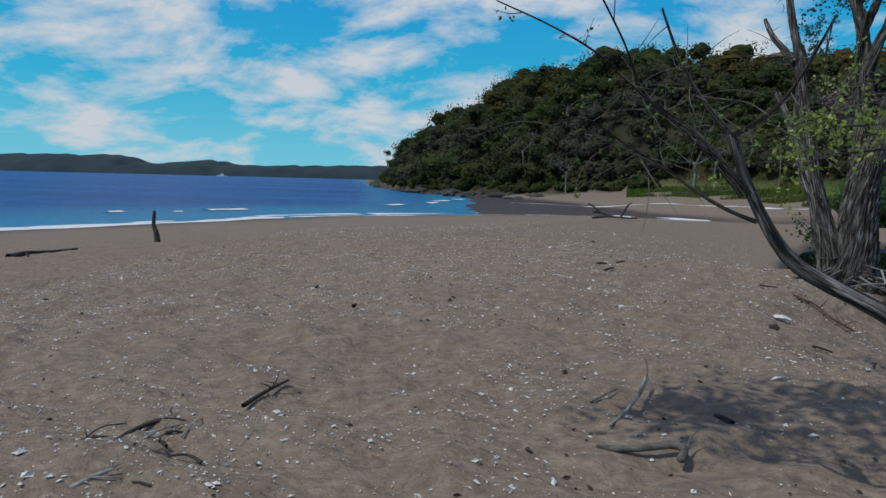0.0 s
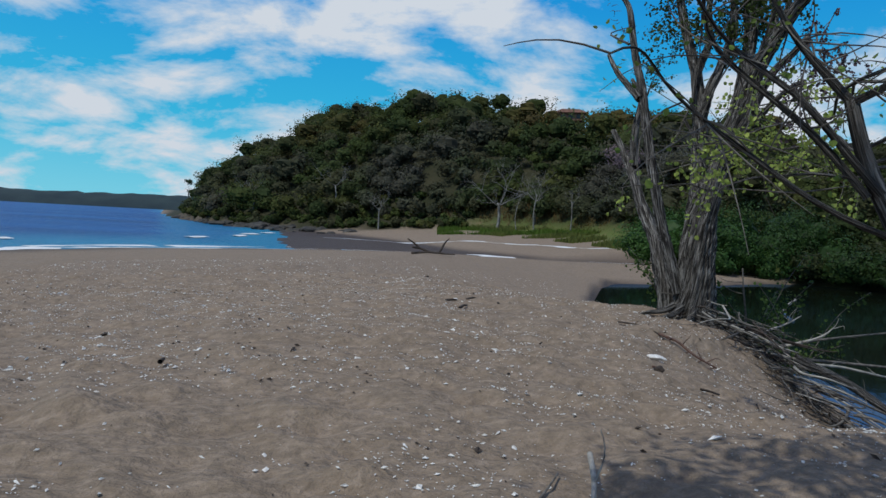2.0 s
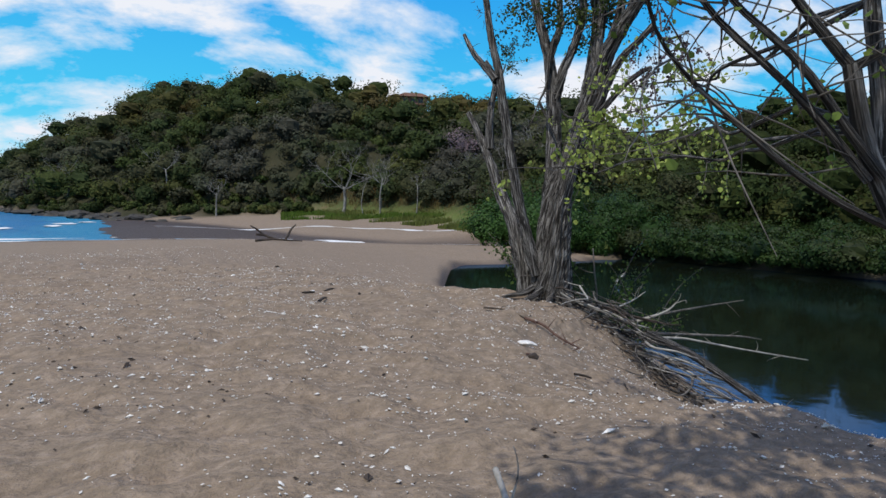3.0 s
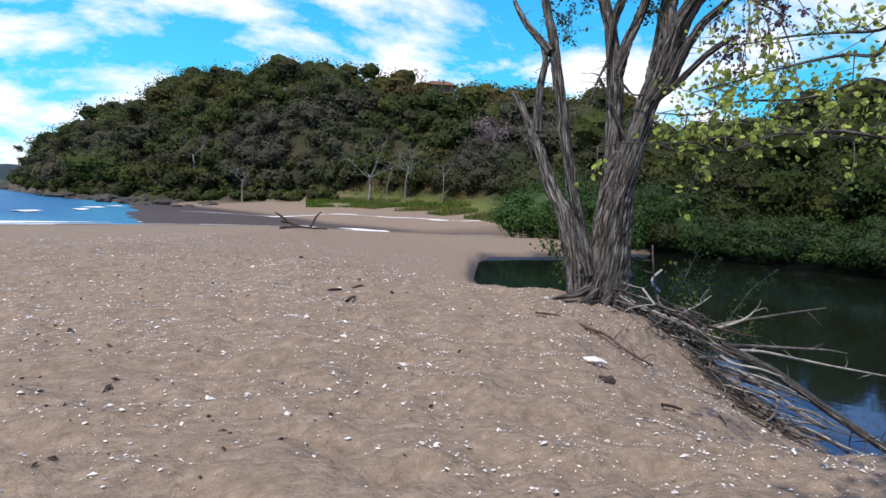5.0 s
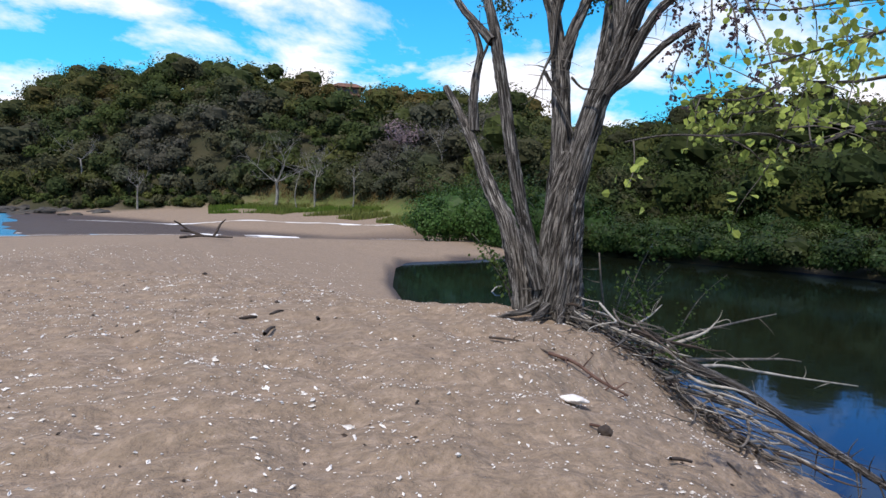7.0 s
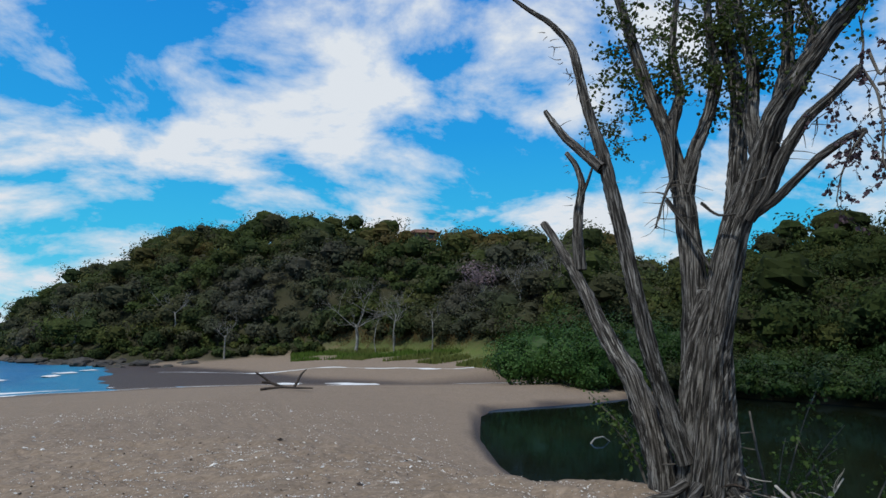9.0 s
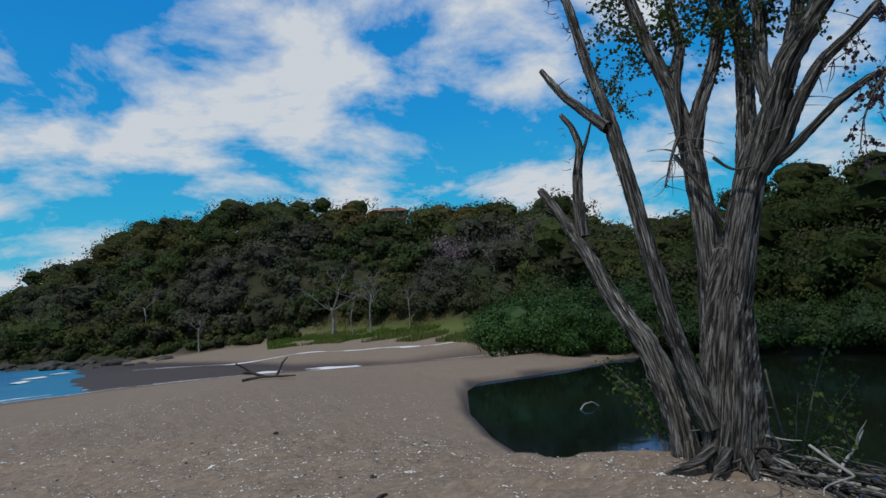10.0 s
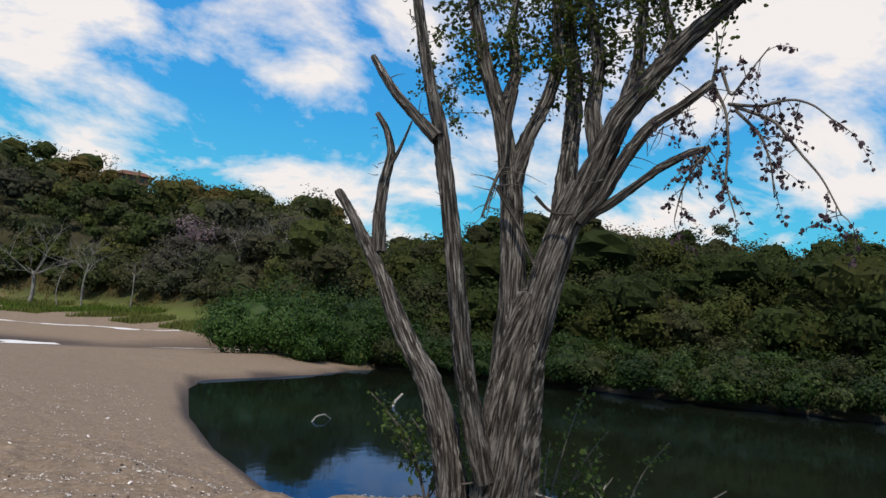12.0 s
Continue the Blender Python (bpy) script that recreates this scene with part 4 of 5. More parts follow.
stick("thin_twig", lying([(4.4, 10.19), (4.6, 10.2, 0.02), (4.85, 10.1, 0.01), (5.03, 10.04)], 0.012), 0.009, 0.006, TWIG, "thin dry twig on the sand near the tree", seed=240)
stick("root_twig", lying([(5.19, 9.41), (5.35, 9.15, 0.02), (5.4, 8.8, 0.03), (5.53, 8.53)], 0.015), 0.014, 0.009, DARK_WOOD, "dark crooked twig on the sand below the tree", seed=241, forks=3)
stick("red_branch", lying([(5.45, 8.7), (5.58, 8.42, 0.06), (5.65, 8.15, 0.05), (5.9, 7.98, 0.02)], 0.03), 0.022, 0.012, RED_WOOD, "broken reddish-brown branch on the bank", seed=242, forks=7)
stick("dark_twig", lying([(4.54, 6.47), (4.65, 6.46, 0.02), (4.76, 6.45)], 0.015), 0.014, 0.01, DARK_WOOD, "short dark twig lying on the bank", group="dark twigs", seed=243)
stick("dark_twig", lying([(5.34, 6.55), (5.25, 6.45, 0.01), (5.14, 6.29)], 0.015), 0.012, 0.008, DARK_WOOD, "short dark twig lying on the bank", group="dark twigs", seed=244)
stick("red_twig", lying([(4.28, 7.0), (4.33, 6.93, 0.04), (4.31, 6.85, 0.02)], 0.02), 0.012, 0.008, RED_WOOD, "small reddish stub of wood on the sand", seed=245, forks=2)
rr = random.Random(77)
for i in range(22):
    x, y, a, l = -1.4 + rr.gauss(0, 0.2), 2.4 + rr.gauss(0, 0.25), rr.uniform(0, 180), rr.uniform(0.1, 0.35)
    c, s_ = math.cos(radians(a)) * l / 2, math.sin(radians(a)) * l / 2
    stick("dry_stick", lying([(x - c, y - s_), (x + rr.gauss(0, 0.03), y + rr.gauss(0, 0.03), 0.04), (x + c, y + s_)], 0.02), rr.uniform(0.006, 0.013), 0.004, (TWIG, DARK_WOOD, PALE_WOOD)[i % 3], "dry broken stick in a scatter of beach wrack", group="wrack sticks", seed=250 + i, forks=2)
stick("dry_stick", lying([(-1.57, 2.4), (-1.53, 2.6, 0.04), (-1.5, 2.8, 0.02), (-1.43, 2.96)], 0.02), 0.022, 0.008, DARK_WOOD, "dark dry stick in a scatter of beach wrack", group="wrack sticks", seed=262, forks=5)
stick("dry_stick", lying([(-1.48, 1.95), (-1.4, 2.1, 0.03), (-1.32, 2.23)], 0.02), 0.018, 0.008, PALE_WOOD, "pale dry stick in a scatter of beach wrack", group="wrack sticks", seed=263, forks=2)
stick("bark_strip", lying([(-1.05, 3.22), (-0.97, 3.44, 0.03), (-0.87, 3.7, 0.04)], 0.02), 0.018, 0.01, DARK_WOOD, "dark strip of bark on the sand", seed=264, forks=3)
stick("lagoon_snag", [(19.0, 26.9, WATER - 0.1), (19.4, 27.0, WATER + 0.2), (19.95, 27.1, WATER + 0.24), (20.5, 27.2, WATER - 0.05)], 0.035, 0.02, PALE_WOOD, "pale arched stick rising from the lagoon", seed=265)
stick("lagoon_snag", [(26.0, 28.8, WATER - 0.2), (26.3, 28.9, WATER + 0.25), (26.85, 28.9, WATER + 0.6)], 0.075, 0.06, PALE_WOOD, "pale broken log end sticking out of the lagoon", seed=266, forks=2)
stick("leaning_stake", [(8.75, 10.9, ground_z(8.75, 10.9) - 0.1), (8.75, 10.9, 0.0), (8.7, 10.95, 0.45), (8.68, 11.0, 0.9)], 0.022, 0.012, TWIG, "thin dead stake standing behind the tree", seed=267, forks=2)


def lump(name, place, size, mat, label, category, seed, flat=0.5):
    bm = bmesh.new()
    bmesh.ops.create_icosphere(bm, subdivisions=3, radius=1)
    for v in bm.verts:
        k = 1 + 0.35 * noise.noise(v.co * 1.3 + Vector((seed, 0, 0))) + 0.12 * noise.noise(v.co * 4 + Vector((0, seed, 0)))
        v.co = Vector((v.co.x * size[0] * k, v.co.y * size[1] * k, v.co.z * size[2] * k))
    me = bpy.data.meshes.new(name)
    bm.to_mesh(me); bm.free()
    me.materials.append(mat)
    for p in me.polygons:
        p.use_smooth = True
    ob = new(name, me)
    ob.location = place
    ob.rotation_euler = (0, 0, seed)
    return tagged(ob, label, category)


lump("bleached_fragment", on_sand(4.7, 7.57, 0.04), (0.12, 0.08, 0.035), SHELL, "white bleached fragment lying on the sand bank", "debris", 2.2)
lump("dark_stone", on_sand(4.26, 6.83, 0.04), (0.06, 0.05, 0.04), DARK_WOOD, "small dark stone on the bank", "stone", 0.7)


def scatter(name, n, size, mat, label, category, seed, box, density):
    """Chips pressed into the sand, each a low tilted pyramid."""
    r = np.random.RandomState(seed)
    x, y = r.uniform(box[0], box[1], n * 3), r.uniform(box[2], box[3], n * 3)
    keep = (lattice(x, y, 1.3, seed) * 0.5 + lattice(x, y, 0.4, seed + 1) * 0.35 + 0.5 > r.uniform(0, 1, n * 3) * density) & (seg_distance(x, y, BANK) > 1.5)
    x, y = x[keep][:n], y[keep][:n]
    n = len(x)
    z = ground_height(x, y)[0]
    X, Y = x, y
    z = z + 0.03 * lattice(X, Y, 0.8, 1) + 0.05 * lattice(X + 0.3 * Y, Y * 1.4, 0.36, 2) + 0.05 * lattice(X + 0.6 * Y, Y * 1.3, 0.25, 3) + 0.05 * lattice(X, Y, 4.5, 4)
    s = size * np.exp(r.normal(0, 0.6, n))[:, None]
    a = r.uniform(0, 6.28, n)
    u = np.stack([np.cos(a), np.sin(a), r.uniform(-0.4, 0.4, n)], -1) * s
    v = np.stack([-np.sin(a), np.cos(a), r.uniform(-0.4, 0.4, n)], -1) * s * r.uniform(0.3, 0.8, (n, 1))
    c = np.stack([x, y, z + 0.008], -1)
    t = c + np.array([0, 0, 1.0]) * s * 0.45 + u * 0.15
    b = c - np.array([0, 0, 1.0]) * s * 0.4
    co = np.stack([c - u, c - v * 0.9, c + u, c + v, t, b], 1).reshape(-1, 3)
    o = np.arange(n)[:, None] * 6
    q = np.concatenate([o + np.array([[0, 1, 2, 4]]), o + np.array([[0, 4, 2, 3]]), o + np.array([[0, 3, 2, 5]]), o + np.array([[0, 5, 2, 1]])], 0)
    tagged(new(name, quad_mesh(name, co, q, mat, None, smooth_shade=False)), label, category, kind="stuff")


scatter("shell_fragments", 38000, 0.0072, SHELL, "white broken shell fragments strewn over the sand", "shells", 41, (-8, 9, 0.8, 17), 1.0)
scatter("shell_fragments_far", 9000, 0.012, SHELL, "white broken shell fragments strewn over the upper beach", "shells", 42, (-9, 16, 15, 36), 1.1)
scatter("dark_chips", 2200, 0.012, DARK_WOOD, "dark wood chips and dry leaf litter on the sand", "litter", 43, (-8, 9, 0.8, 20), 1.0)


# ---- bare and standing trees at the hill's foot ----
GREY_BARK = plain_material("pale_far_bark", (0.1, 0.092, 0.082), (0.26, 0.245, 0.225), 1.5)


def grown(base, height, seed, spread, trunk_r, clear=0.4, levels=4, lean=0.0):
    """Trunk and branch tubes of a bare tree."""
    r = random.Random(seed)
    trunk, limbs = [], []
    top = Vector(base) + Vector((lean * height, r.gauss(0, 0.04) * height, height * clear))
    mid = (Vector(base) + top) / 2 + Vector((r.gauss(0, 0.03) * height, 0, 0))
    trunk.append(tube([base, tuple(mid), tuple(top)], [trunk_r, trunk_r * 0.8, trunk_r * 0.65], 7, 0.1, seed, height / 14))

    def branch(a, d, l, rad, level):
        g = [a]
        for k in range(4):
            d = (d + Vector((r.gauss(0, 0.22), r.gauss(0, 0.22), r.gauss(0.06, 0.16)))).normalized()
            g.append(g[-1] + d * l / 4)
        limbs.append(tube([tuple(v) for v in g], [rad, rad * 0.85, rad * 0.7, rad * 0.55, rad * 0.4], 5, 0.1, seed, l / 4))
        if level:
            for _ in range(3 if level > 1 else 2):
                b = g[r.choice((2, 3, 4, 4))]
                nd = (d + Vector((r.gauss(0, 0.75), r.gauss(0, 0.75), r.gauss(0.15, 0.45)))).normalized()
                branch(b, nd, l * r.uniform(0.55, 0.8), rad * 0.5, level - 1)

    for i in range(5):
        a = i * 2.5 + r.uniform(-0.4, 0.4)
        d = Vector((math.cos(a) * spread, math.sin(a) * spread, r.uniform(0.5, 1.1))).normalized()
        branch(top.lerp(mid, r.uniform(0, 0.35)), d, height * (1 - clear) * r.uniform(0.36, 0.52), trunk_r * 0.3, levels - 1)
    return trunk, limbs


def bare_tree(x, y, height, seed, spread, trunk_r, label, clear=0.4, levels=4, z=None, lean=0.0):
    base = (x, y, (ground_z(x, y) if z is None else z) - 0.3)
    tr, li = grown(base, height, seed, spread, trunk_r * 0.62, clear, levels, lean)
    h = holder("bare_tree", base, label, "tree", "bare trees")
    child("trunk", tubes_mesh("trunk", tr, GREY_BARK), h)
    tagged(child("branchwork", tubes_mesh("branchwork", li, GREY_BARK), h), kind="stuff")
    return h


bare_tree(42.2, 123.4, 15.5, 3, 0.9, 0.6, "broad grey leafless tree at the foot of the hill", 0.36, 5)
bare_tree(46.5, 114.3, 13.0, 5, 0.4, 0.24, "slender white-trunked leafless tree by the grass", 0.55, 4)
bare_tree(44.4, 118.0, 8.5, 6, 0.4, 0.16, "thin leafless sapling by the grass", 0.6, 3)
bare_tree(49.3, 104.3, 9.0, 7, 0.5, 0.2, "slender white-trunked leafless tree with forked top", 0.62, 4)
bare_tree(62.0, 96.5, 10.0, 9, 1.1, 0.45, "wide pale bare tree with crooked branches", 0.3, 5)
bare_tree(66.5, 93.0, 9.5, 10, 1.0, 0.4, "wide pale bare tree above the bushes", 0.35, 5)
bare_tree(57.0, 99.5, 8.0, 12, 1.1, 0.35, "low spreading bare tree beside the thicket", 0.3, 5)
bare_tree(13.0, 168.0, 14.0, 14, 0.9, 0.4, "pale bare tree on the wooded slope", 0.45, 4)
bare_tree(22.0, 150.0, 12.0, 15, 0.8, 0.35, "grey leafless tree among the forest", 0.45, 4)
bare_tree(-8.0, 186.0, 12.0, 16, 0.9, 0.4, "grey leafless tree above the rocks", 0.4, 4)
bare_tree(48.0, 118.0, 13.0, 17, 0.9, 0.4, "grey leafless tree on the lower slope", 0.45, 4)


def crown_tree(x, y, height, radius, tint, seed, label, leaves=500, leaf=0.5, name="round_tree"):
    z = ground_z(x, y)
    h = holder(name, (x, y, z), label, "tree")
    tr, li = grown((x, y, z - 0.5), height, seed, 0.7, 0.22, 0.5, 2)
    child("trunk", tubes_mesh("trunk", tr, GREY_BARK), h)
    tagged(child("branchwork", tubes_mesh("branchwork", li, GREY_BARK), h), kind="stuff")
    q, t = crowns(np.array([(x, y, z + height * 0.78)]), np.array([radius]), np.array([tint]), leaves, leaf, seed, 14, 0.7)
    child("crown", leaf_mesh("crown", q, t, WOODS), h)


crown_tree(118.0, 206.0, 15.0, 4.4, (0.05, 0.07, 0.025), 31, "dark round-topped tree standing above the ridge")
crown_tree(160.0, 47.0, 14.0, 3.4, (0.05, 0.07, 0.03), 32, "small flat-topped tree standing above the ridge")
crown_tree(165.0, 22.0, 13.0, 3.2, (0.05, 0.07, 0.03), 33, "small dark tree standing above the ridge")
crown_tree(57.6, 101.0, 9.5, 4.6, (0.24, 0.175, 0.185), 34, "pinkish-grey flowering tree in the dry forest", 520, 0.36, "flowering_tree")
crown_tree(-40.5, 303.0, 12.0, 2.6, (0.05, 0.07, 0.03), 35, "lone windswept tree at the tip of the headland", 300)


def bush(x, y, radius, tint, seed, label, leaves=4200, leaf=0.19, flat=1.15, z=None):
    g = ground_z(x, y) if z is None else z
    h = holder("bush", (x, y, g), label, "bush", "lagoon bushes")
    r = random.Random(seed)
    for i in range(5):
        a = r.uniform(0, 6.28)
        pts = [(x, y, g - 0.2), (x + math.cos(a) * radius * 0.3, y + math.sin(a) * radius * 0.3, g + radius * 0.4), (x + math.cos(a) * radius * 0.4, y + math.sin(a) * radius * 0.4, g + radius * 0.8)]
        child("stem", tubes_mesh("stem", [tube(pts, [0.06, 0.045, 0.02], 6, 0.1, i, 0.3)], TWIG), h)
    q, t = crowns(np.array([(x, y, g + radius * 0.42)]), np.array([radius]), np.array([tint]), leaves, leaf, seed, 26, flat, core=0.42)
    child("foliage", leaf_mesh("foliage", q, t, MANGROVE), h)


for i, (x, y, rad, k) in enumerate([(32.4, 53.4, 3.1, 1.3), (35.0, 53.6, 4.0, 1.25), (36.2, 50.6, 3.5, 1.15), (39.2, 49.6, 3.6, 1.0), (43.0, 49.2, 3.6, 0.8), (39.5, 56.0, 4.7, 1.05), (43.0, 53.5, 4.7, 0.8), (37.0, 48.4, 1.8, 1.1), (41.5, 47.6, 2.0, 0.95), (47.5, 50.0, 4.4, 0.75), (44.0, 59.0, 5.2, 0.75), (50.0, 56.0, 5.4, 0.65), (41.0, 63.0, 5.0, 0.9), (46.5, 46.0, 2.8, 0.8)]):
    bush(x, y, rad, (0.042 * k, 0.085 * k, 0.018 * k), 60 + i, "dense rounded dark green bush beside the lagoon", z=max(ground_z(x, y), -1.9))


def sprig(place, reach, seed, n, size, tint, label):
    """A leafy shoot rising behind the bank."""
    h = holder("leafy_shoot", place, label, "shrub", "shoots by the lagoon")
    r = random.Random(seed)
    leaves = []
    for i in range(6):
        a, l = r.uniform(0, 6.28), reach * r.uniform(0.5, 1.0)
        p = Vector(place)
        g = [p]
        d = Vector((math.cos(a) * 0.22, math.sin(a) * 0.22, 1)).normalized()
        for k in range(4):
            d = (d + Vector((math.cos(a) * 0.12 + r.gauss(0, 0.08), math.sin(a) * 0.12 + r.gauss(0, 0.08), -0.08 * k))).normalized()
            g.append(g[-1] + d * l / 4)
        gg = [tuple(v) for v in g]
        child("stem", tubes_mesh("stem", [tube(gg, [0.014, 0.012, 0.01, 0.007, 0.004], 5, 0.1, seed + i, 0.15)], TWIG), h)
        leaves.append(sprays(gg[1:], n, 0.07, size, tint, seed * 7 + i, 0.3))
    child("leaves", spray_mesh("leaves", leaves, LEAF), h)


for i, (x, y, reach, n) in enumerate([(7.5, 11.7, 1.5, 60), (8.2, 11.8, 1.9, 60), (9.0, 11.0, 2.5, 75), (9.4, 10.3, 2.4, 75)]):
    sprig(on_sand(x, y, -0.05), reach, 140 + i, n, 0.062, (0.075, 0.12, 0.03), "thin leafy green shoot at the water's edge behind the tree")


# ---- grass at the hill's foot ----
def build_grass():
    r = np.random.RandomState(51)
    n = 42000
    az = radians(1) * r.uniform(14, 44, n)
    R = np.array(RIDGE, float)
    d = np.interp(np.degrees(az), R[:, 0], R[:, 3]) + r.uniform(-22, 8, n)
    x, y = d * np.sin(az - radians(TURN)), d * np.cos(az - radians(TURN))
    z = ground_height(x, y)[0]
    ok = (z > -1.72) & (lattice(x, y, 5, 52) > -0.35)
    x, y, z = x[ok], y[ok], z[ok]
    n = len(x)
    a = r.uniform(0, 6.28, n)
    u = np.stack([np.cos(a), np.sin(a), np.zeros(n)], -1)
    c = np.stack([x, y, z - 0.03], -1)
    hgt = (0.25 + 0.5 * r.uniform(0, 1, n) ** 2)[:, None]
    w = u * r.uniform(0.05, 0.14, (n, 1))
    tip = c + np.stack([r.normal(0, 0.12, n), r.normal(0, 0.12, n), np.ones(n)], -1) * hgt
    co = np.stack([c - w, c + w, tip + w * 0.3, tip - w * 0.3], 1).reshape(-1, 3)
    k = smooth(-0.3, 0.3, lattice(x, y, 9, 53))[:, None]
    dry = smooth(-4, 3, np.hypot(x, y) - np.interp(np.degrees(np.arctan2(x, y)) + TURN, R[:, 0], R[:, 3]))[:, None]
    t = (np.array([0.12, 0.19, 0.03]) * k + np.array([0.17, 0.19, 0.05]) * (1 - k)) * (1 - dry) + np.array([0.2, 0.14, 0.06]) * dry
    tagged(new("grass", leaf_mesh("grass", co, np.repeat(t * 0.8, 4, 0), WOODS)), "green and straw-coloured grass strip below the hill", "grass", kind="stuff")


build_grass()

# ---- rocks, foam, far shore, boat, house ----
ROCK = plain_material("dark_rock", (0.018, 0.016, 0.014), (0.075, 0.066, 0.055), 1.2)
FOAM = plain_material("foam", (0.55, 0.53, 0.5), (0.8, 0.79, 0.78), 3, 0.7)
FAR_LAND = plain_material("far_wooded_shore", (0.012, 0.022, 0.028), (0.03, 0.045, 0.045), 0.01, 0.95)


def build_rocks():
    r = random.Random(61)
    h = holder("shore_rocks", (-8, 165, WATER), "dark rocks along the foot of the headland", "rocks")
    bm0 = bmesh.new()
    bmesh.ops.create_icosphere(bm0, subdivisions=2, radius=1)
    meshes = []
    for k in range(4):
        bm = bm0.copy()
        for v in bm.verts:
            v.co *= 1 + 0.45 * noise.noise(v.co * 1.4 + Vector((k * 7, 0, 0)))
        me = bpy.data.meshes.new("rock")
        bm.to_mesh(me); bm.free()
        me.materials.append(ROCK)
        meshes.append(me)
    bm0.free()
    R = np.array(RIDGE, float)
    for i in range(150):
        az = r.uniform(-8.4, 9)
        d = float(np.interp(az, R[:, 0], R[:, 3])) - r.uniform(-1, 9) * (1 if i < 110 else 2.6)
        s = r.uniform(0.5, 1.9)
        ob = child("rock", meshes[i % 4], h)
        ob.matrix_parent_inverse = Matrix.Identity(4)
        ob.location = Vector((d * math.sin(radians(az - TURN)), d * math.cos(radians(az - TURN)), WATER + r.uniform(-0.2, 0.3) * s)) - Vector((-8, 165, WATER))
        ob.scale = (s * r.uniform(1, 1.8), s * r.uniform(1, 1.6), s * r.uniform(0.4, 0.75))
        ob.rotation_euler = (0, 0, r.uniform(0, 6.28))


build_rocks()


def foam_strip(name, line, width, seed, label, gaps=0.0, lift=0.03):
    """A ragged film of foam that follows the waterline."""
    r = np.random.RandomState(seed)
    P = np.array(line, float)
    d = np.r_[0, np.cumsum(np.linalg.norm(np.diff(P, axis=0), axis=1))]
    n = int(d[-1] / 0.5)
    s = np.linspace(0, d[-1], n)
    C = np.stack([np.interp(s, d, P[:, 0]), np.interp(s, d, P[:, 1])], -1)
    for _ in range(30):
        C[1:-1] = (C[:-2] + 2 * C[1:-1] + C[2:]) / 4
    T = np.gradient(C, axis=0); T /= np.linalg.norm(T, axis=1)[:, None]
    N = np.stack([-T[:, 1], T[:, 0]], -1)
    C = C + N * (0.9 * lattice(s, s * 0, 9, seed) + 0.35 * lattice(s, s * 0, 2.2, seed + 1))[:, None]
    w = width * np.clip(0.55 + 0.6 * lattice(s, s * 0 + 3, 3.5, seed + 2) + 0.35 * lattice(s, s * 0 + 5, 1.1, seed + 3), 0.03, 2)
    rows = [C + N * w[:, None] * k for k in (-0.5, 0, 0.5)]
    co = []
    for k, row in enumerate(rows):
        z = np.maximum(ground_height(row[:, 0], row[:, 1])[0] + 0.05 * lattice(row[:, 0], row[:, 1], 4.5, 4), WATER) + (lift if k == 1 else lift * 0.5)
        co.append(np.c_[row, z])
    co = np.vstack(co)
    i = np.arange(n - 1)
    i = i[lattice(s[:-1], s[:-1] * 0 + 9, 6, seed + 4) > gaps * 2 - 1]
    q = np.vstack([np.stack([i, i + 1, n + i + 1, n + i], -1), np.stack([n + i, n + i + 1, 2 * n + i + 1, 2 * n + i], -1)])
    tagged(new(name, quad_mesh(name, co, q, FOAM)), label, "foam", kind="structure")


foam_strip("foam_line", [(-52, -5), (-44, 12), (-29.5, 39), (-15, 61), (2, 72.8), (14, 75.5), (27, 70.8), (45, 68.5), (56, 65)], 4.2, 71, "white foam line left along the beach by the waves")
foam_strip("foam_line", [(-46, 12), (-31, 40), (-16.5, 63), (1, 76)], 2.6, 74, "second broken foam line at the water's edge", 0.45)
foam_strip("wave_crest", [(-34, 58), (-20, 78), (-8, 98), (-3, 130)], 2.6, 77, "small breaking wave with white crest", 0.6, 0.16)
foam_strip("wave_crest", [(-50, 40), (-38, 52), (-26, 66)], 2.0, 80, "small breaking wave with white crest", 0.65, 0.14)
foam_strip("foam_line", [(8, 116), (20, 106), (30, 97), (36, 88), (39.5, 78), (46, 71)], 1.5, 83, "pale foam and shell line on the far sand bar", 0.1)


def build_far_shore():
    xs = np.linspace(-2600, 400, 260)
    ys = np.array([0, 60, 160, 300, 460])
    az = np.degrees(np.arctan2(xs, 2250))
    top = np.interp(az, [-50, -36, -33.5, -30, -28.2, -27, -25, -20, -10, 10], [62, 66, 66, 60, 30, 46, 52, 44, 50, 54])
    top = top + 6 * lattice(xs, xs * 0, 90, 91) + 3 * lattice(xs, xs * 0, 30, 92)
    prof = np.array([-6, 0.45, 0.85, 1.0, 0.4])
    Z = np.where(prof[:, None] < 0, -6, prof[:, None] * top[None, :])
    X, Y = np.meshgrid(xs, ys)
    Z = Z + 3 * lattice(X, Y, 35, 93) * (prof[:, None] > 0)
    me = grid_mesh("far_shore", xs, ys + 2150, Z, FAR_LAND)
    tagged(new("far_shore", me), "low dark wooded shore across the bay", "hills", kind="structure")


build_far_shore()

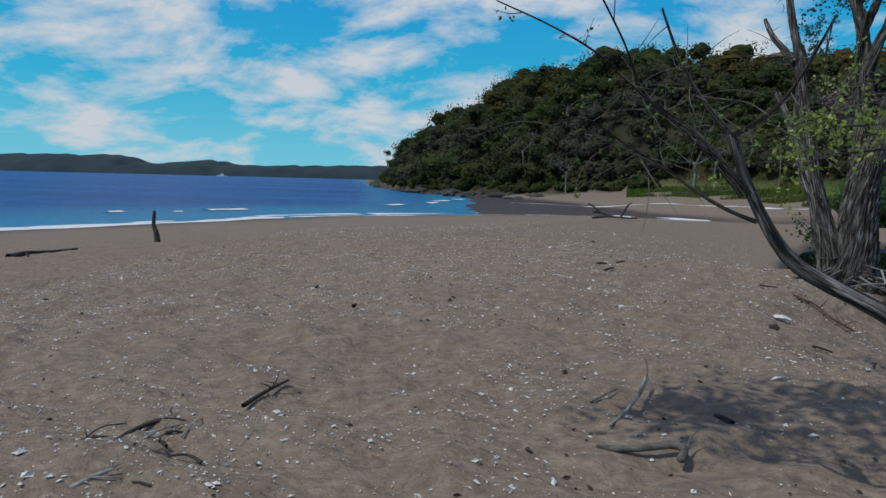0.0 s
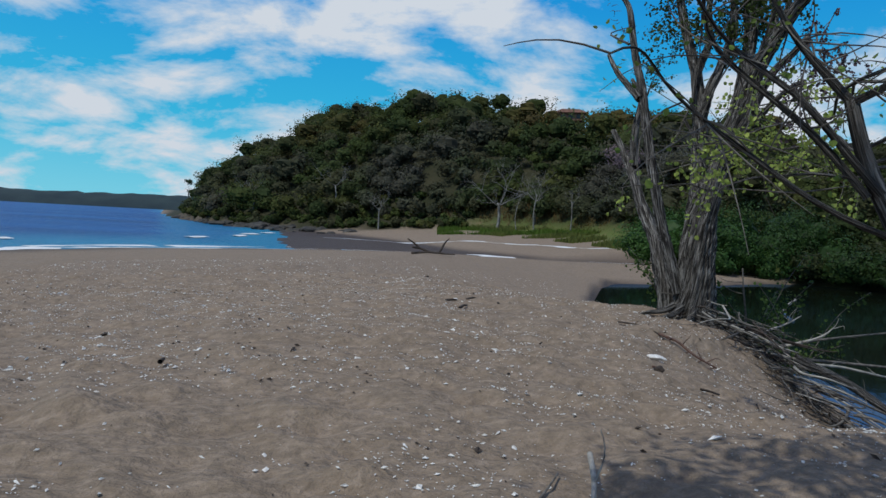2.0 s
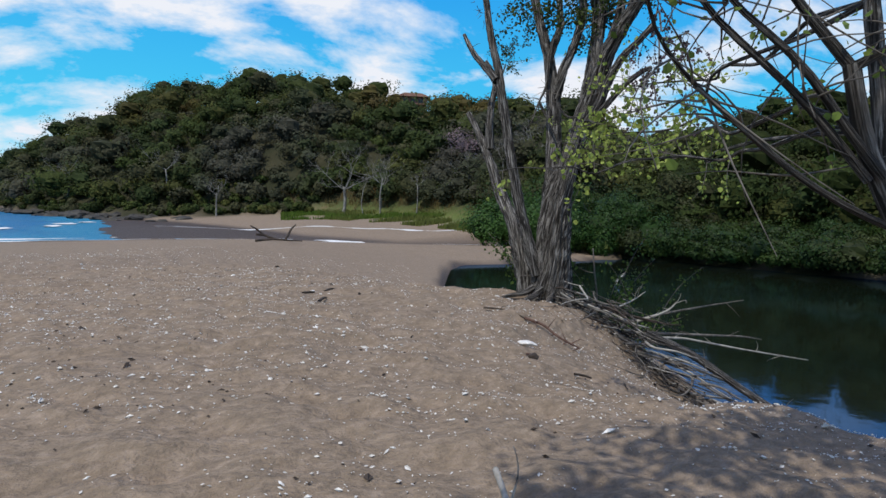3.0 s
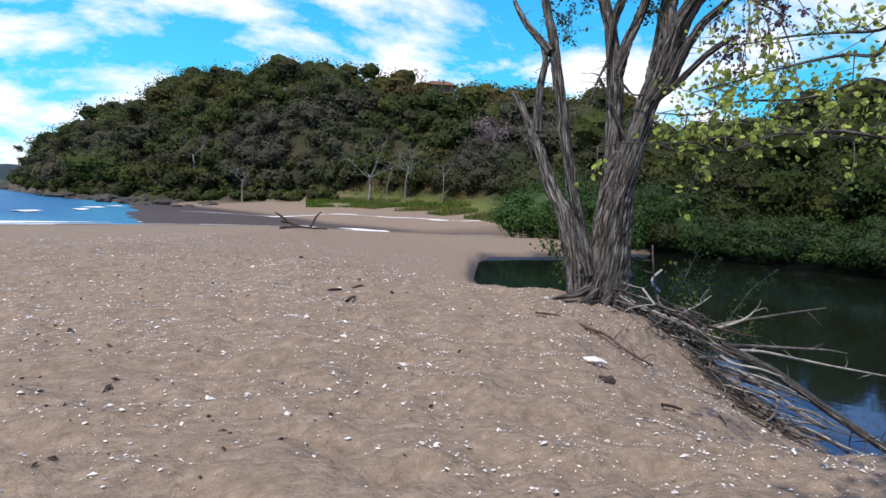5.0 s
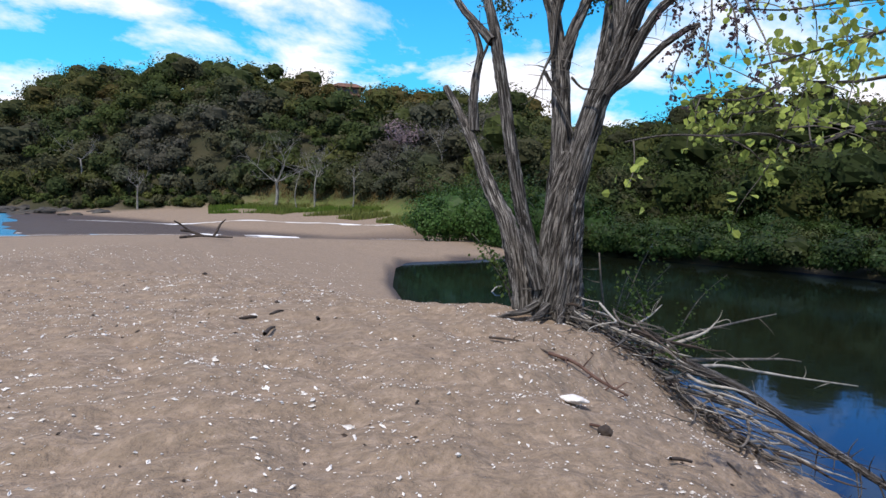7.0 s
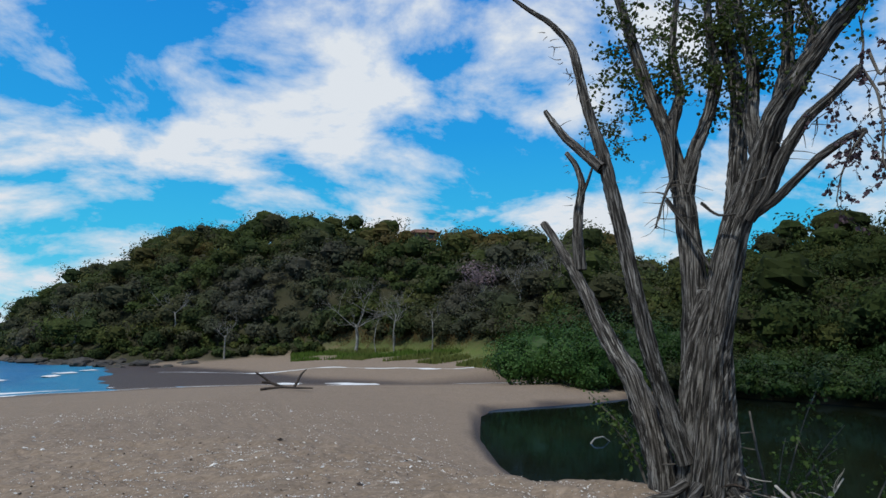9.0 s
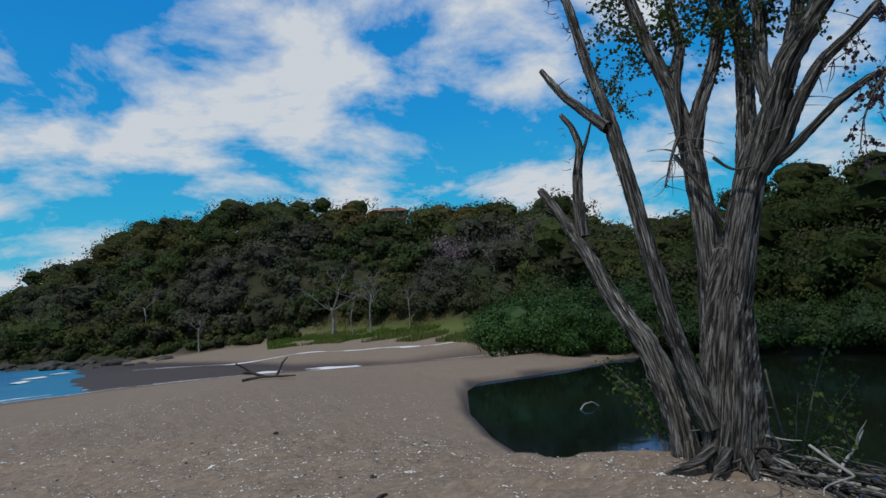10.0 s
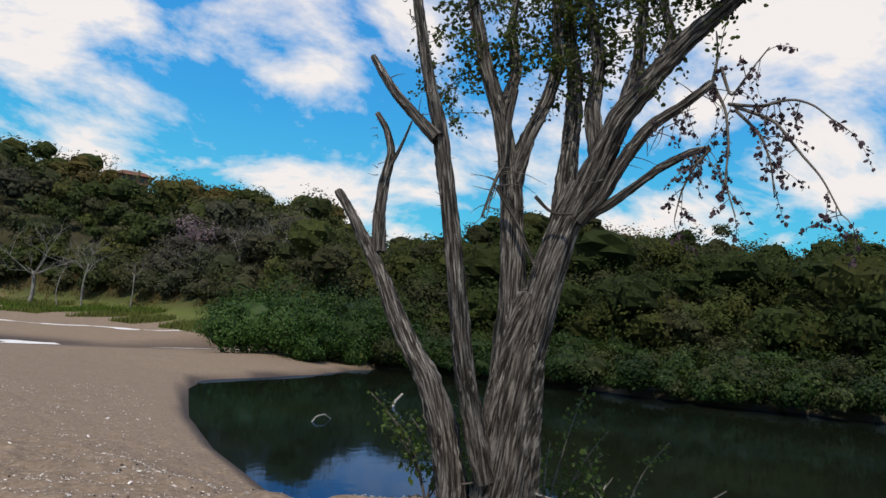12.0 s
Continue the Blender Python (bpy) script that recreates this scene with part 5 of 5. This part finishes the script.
WHITE = plain_material("white_paint", (0.72, 0.73, 0.75), (0.82, 0.83, 0.84), 0.5, 0.4)
GLASS_DARK = plain_material("dark_window", (0.02, 0.025, 0.03), (0.04, 0.045, 0.05), 1, 0.2)
ROOF = plain_material("brown_roof", (0.1, 0.05, 0.035), (0.19, 0.095, 0.065), 0.8)
WALL = plain_material("brown_wall", (0.16, 0.09, 0.065), (0.24, 0.15, 0.11), 0.6)


def block(name, size, place, mat, parent, taper=1.0, label=""):
    bm = bmesh.new()
    bmesh.ops.create_cube(bm, size=1)
    for v in bm.verts:
        k = taper if v.co.z > 0 else 1
        v.co = Vector((v.co.x * size[0] * k, v.co.y * size[1] * k, v.co.z * size[2]))
    bmesh.ops.bevel(bm, geom=list(bm.edges), offset=min(size) * 0.06, segments=1, affect="EDGES")
    me = bpy.data.meshes.new(name)
    bm.to_mesh(me); bm.free()
    me.materials.append(mat)
    ob = new(name, me)
    ob.parent = parent
    ob.location = place
    if label:
        ob["label"] = label
    return ob


def build_boat():
    h = holder("ferry_boat", (-555, 1392, WATER), "small white passenger boat far out on the bay", "boat")
    h.rotation_euler = (0, 0, radians(20))
    block("hull", (22, 6, 2.6), (0, 0, 1.1), WHITE, h, 1.08)
    block("cabin", (12, 5, 2.4), (-1, 0, 3.5), WHITE, h, 0.9)
    block("bridge", (4.5, 4, 1.8), (1.5, 0, 5.5), WHITE, h, 0.85)
    block("window_band", (10.5, 5.04, 0.8), (-1, 0, 3.7), GLASS_DARK, h, 0.97)
    block("mast", (0.3, 0.3, 3.0), (0, 0, 7.6), WHITE, h, 0.6)


def build_house():
    x, y = 99.6, 216.0
    z = ground_z(x, y)
    h = holder("hill_house", (x, y, z), "brown hillside house with low roof among the trees", "house")
    h.rotation_euler = (0, 0, radians(-24))
    base = 40.6 - z
    block("foundation", (9.5, 6, base + 1.0), (0, 0, base / 2 - 0.5), WALL, h)
    block("wall", (10, 5.6, 3.0), (0, 0, base + 1.5), WALL, h)
    block("roof", (12.4, 8, 1.6), (0, 0, base + 3.7), ROOF, h, 0.5)
    for i in range(3):
        block("window", (1.5, 0.12, 1.3), (-2.8 + 2.8 * i, -2.84, base + 1.6), GLASS_DARK, h)
    block("terrace", (9.5, 2.0, 0.25), (0, -3.6, base + 0.1), ROOF, h)


build_boat()
build_house()
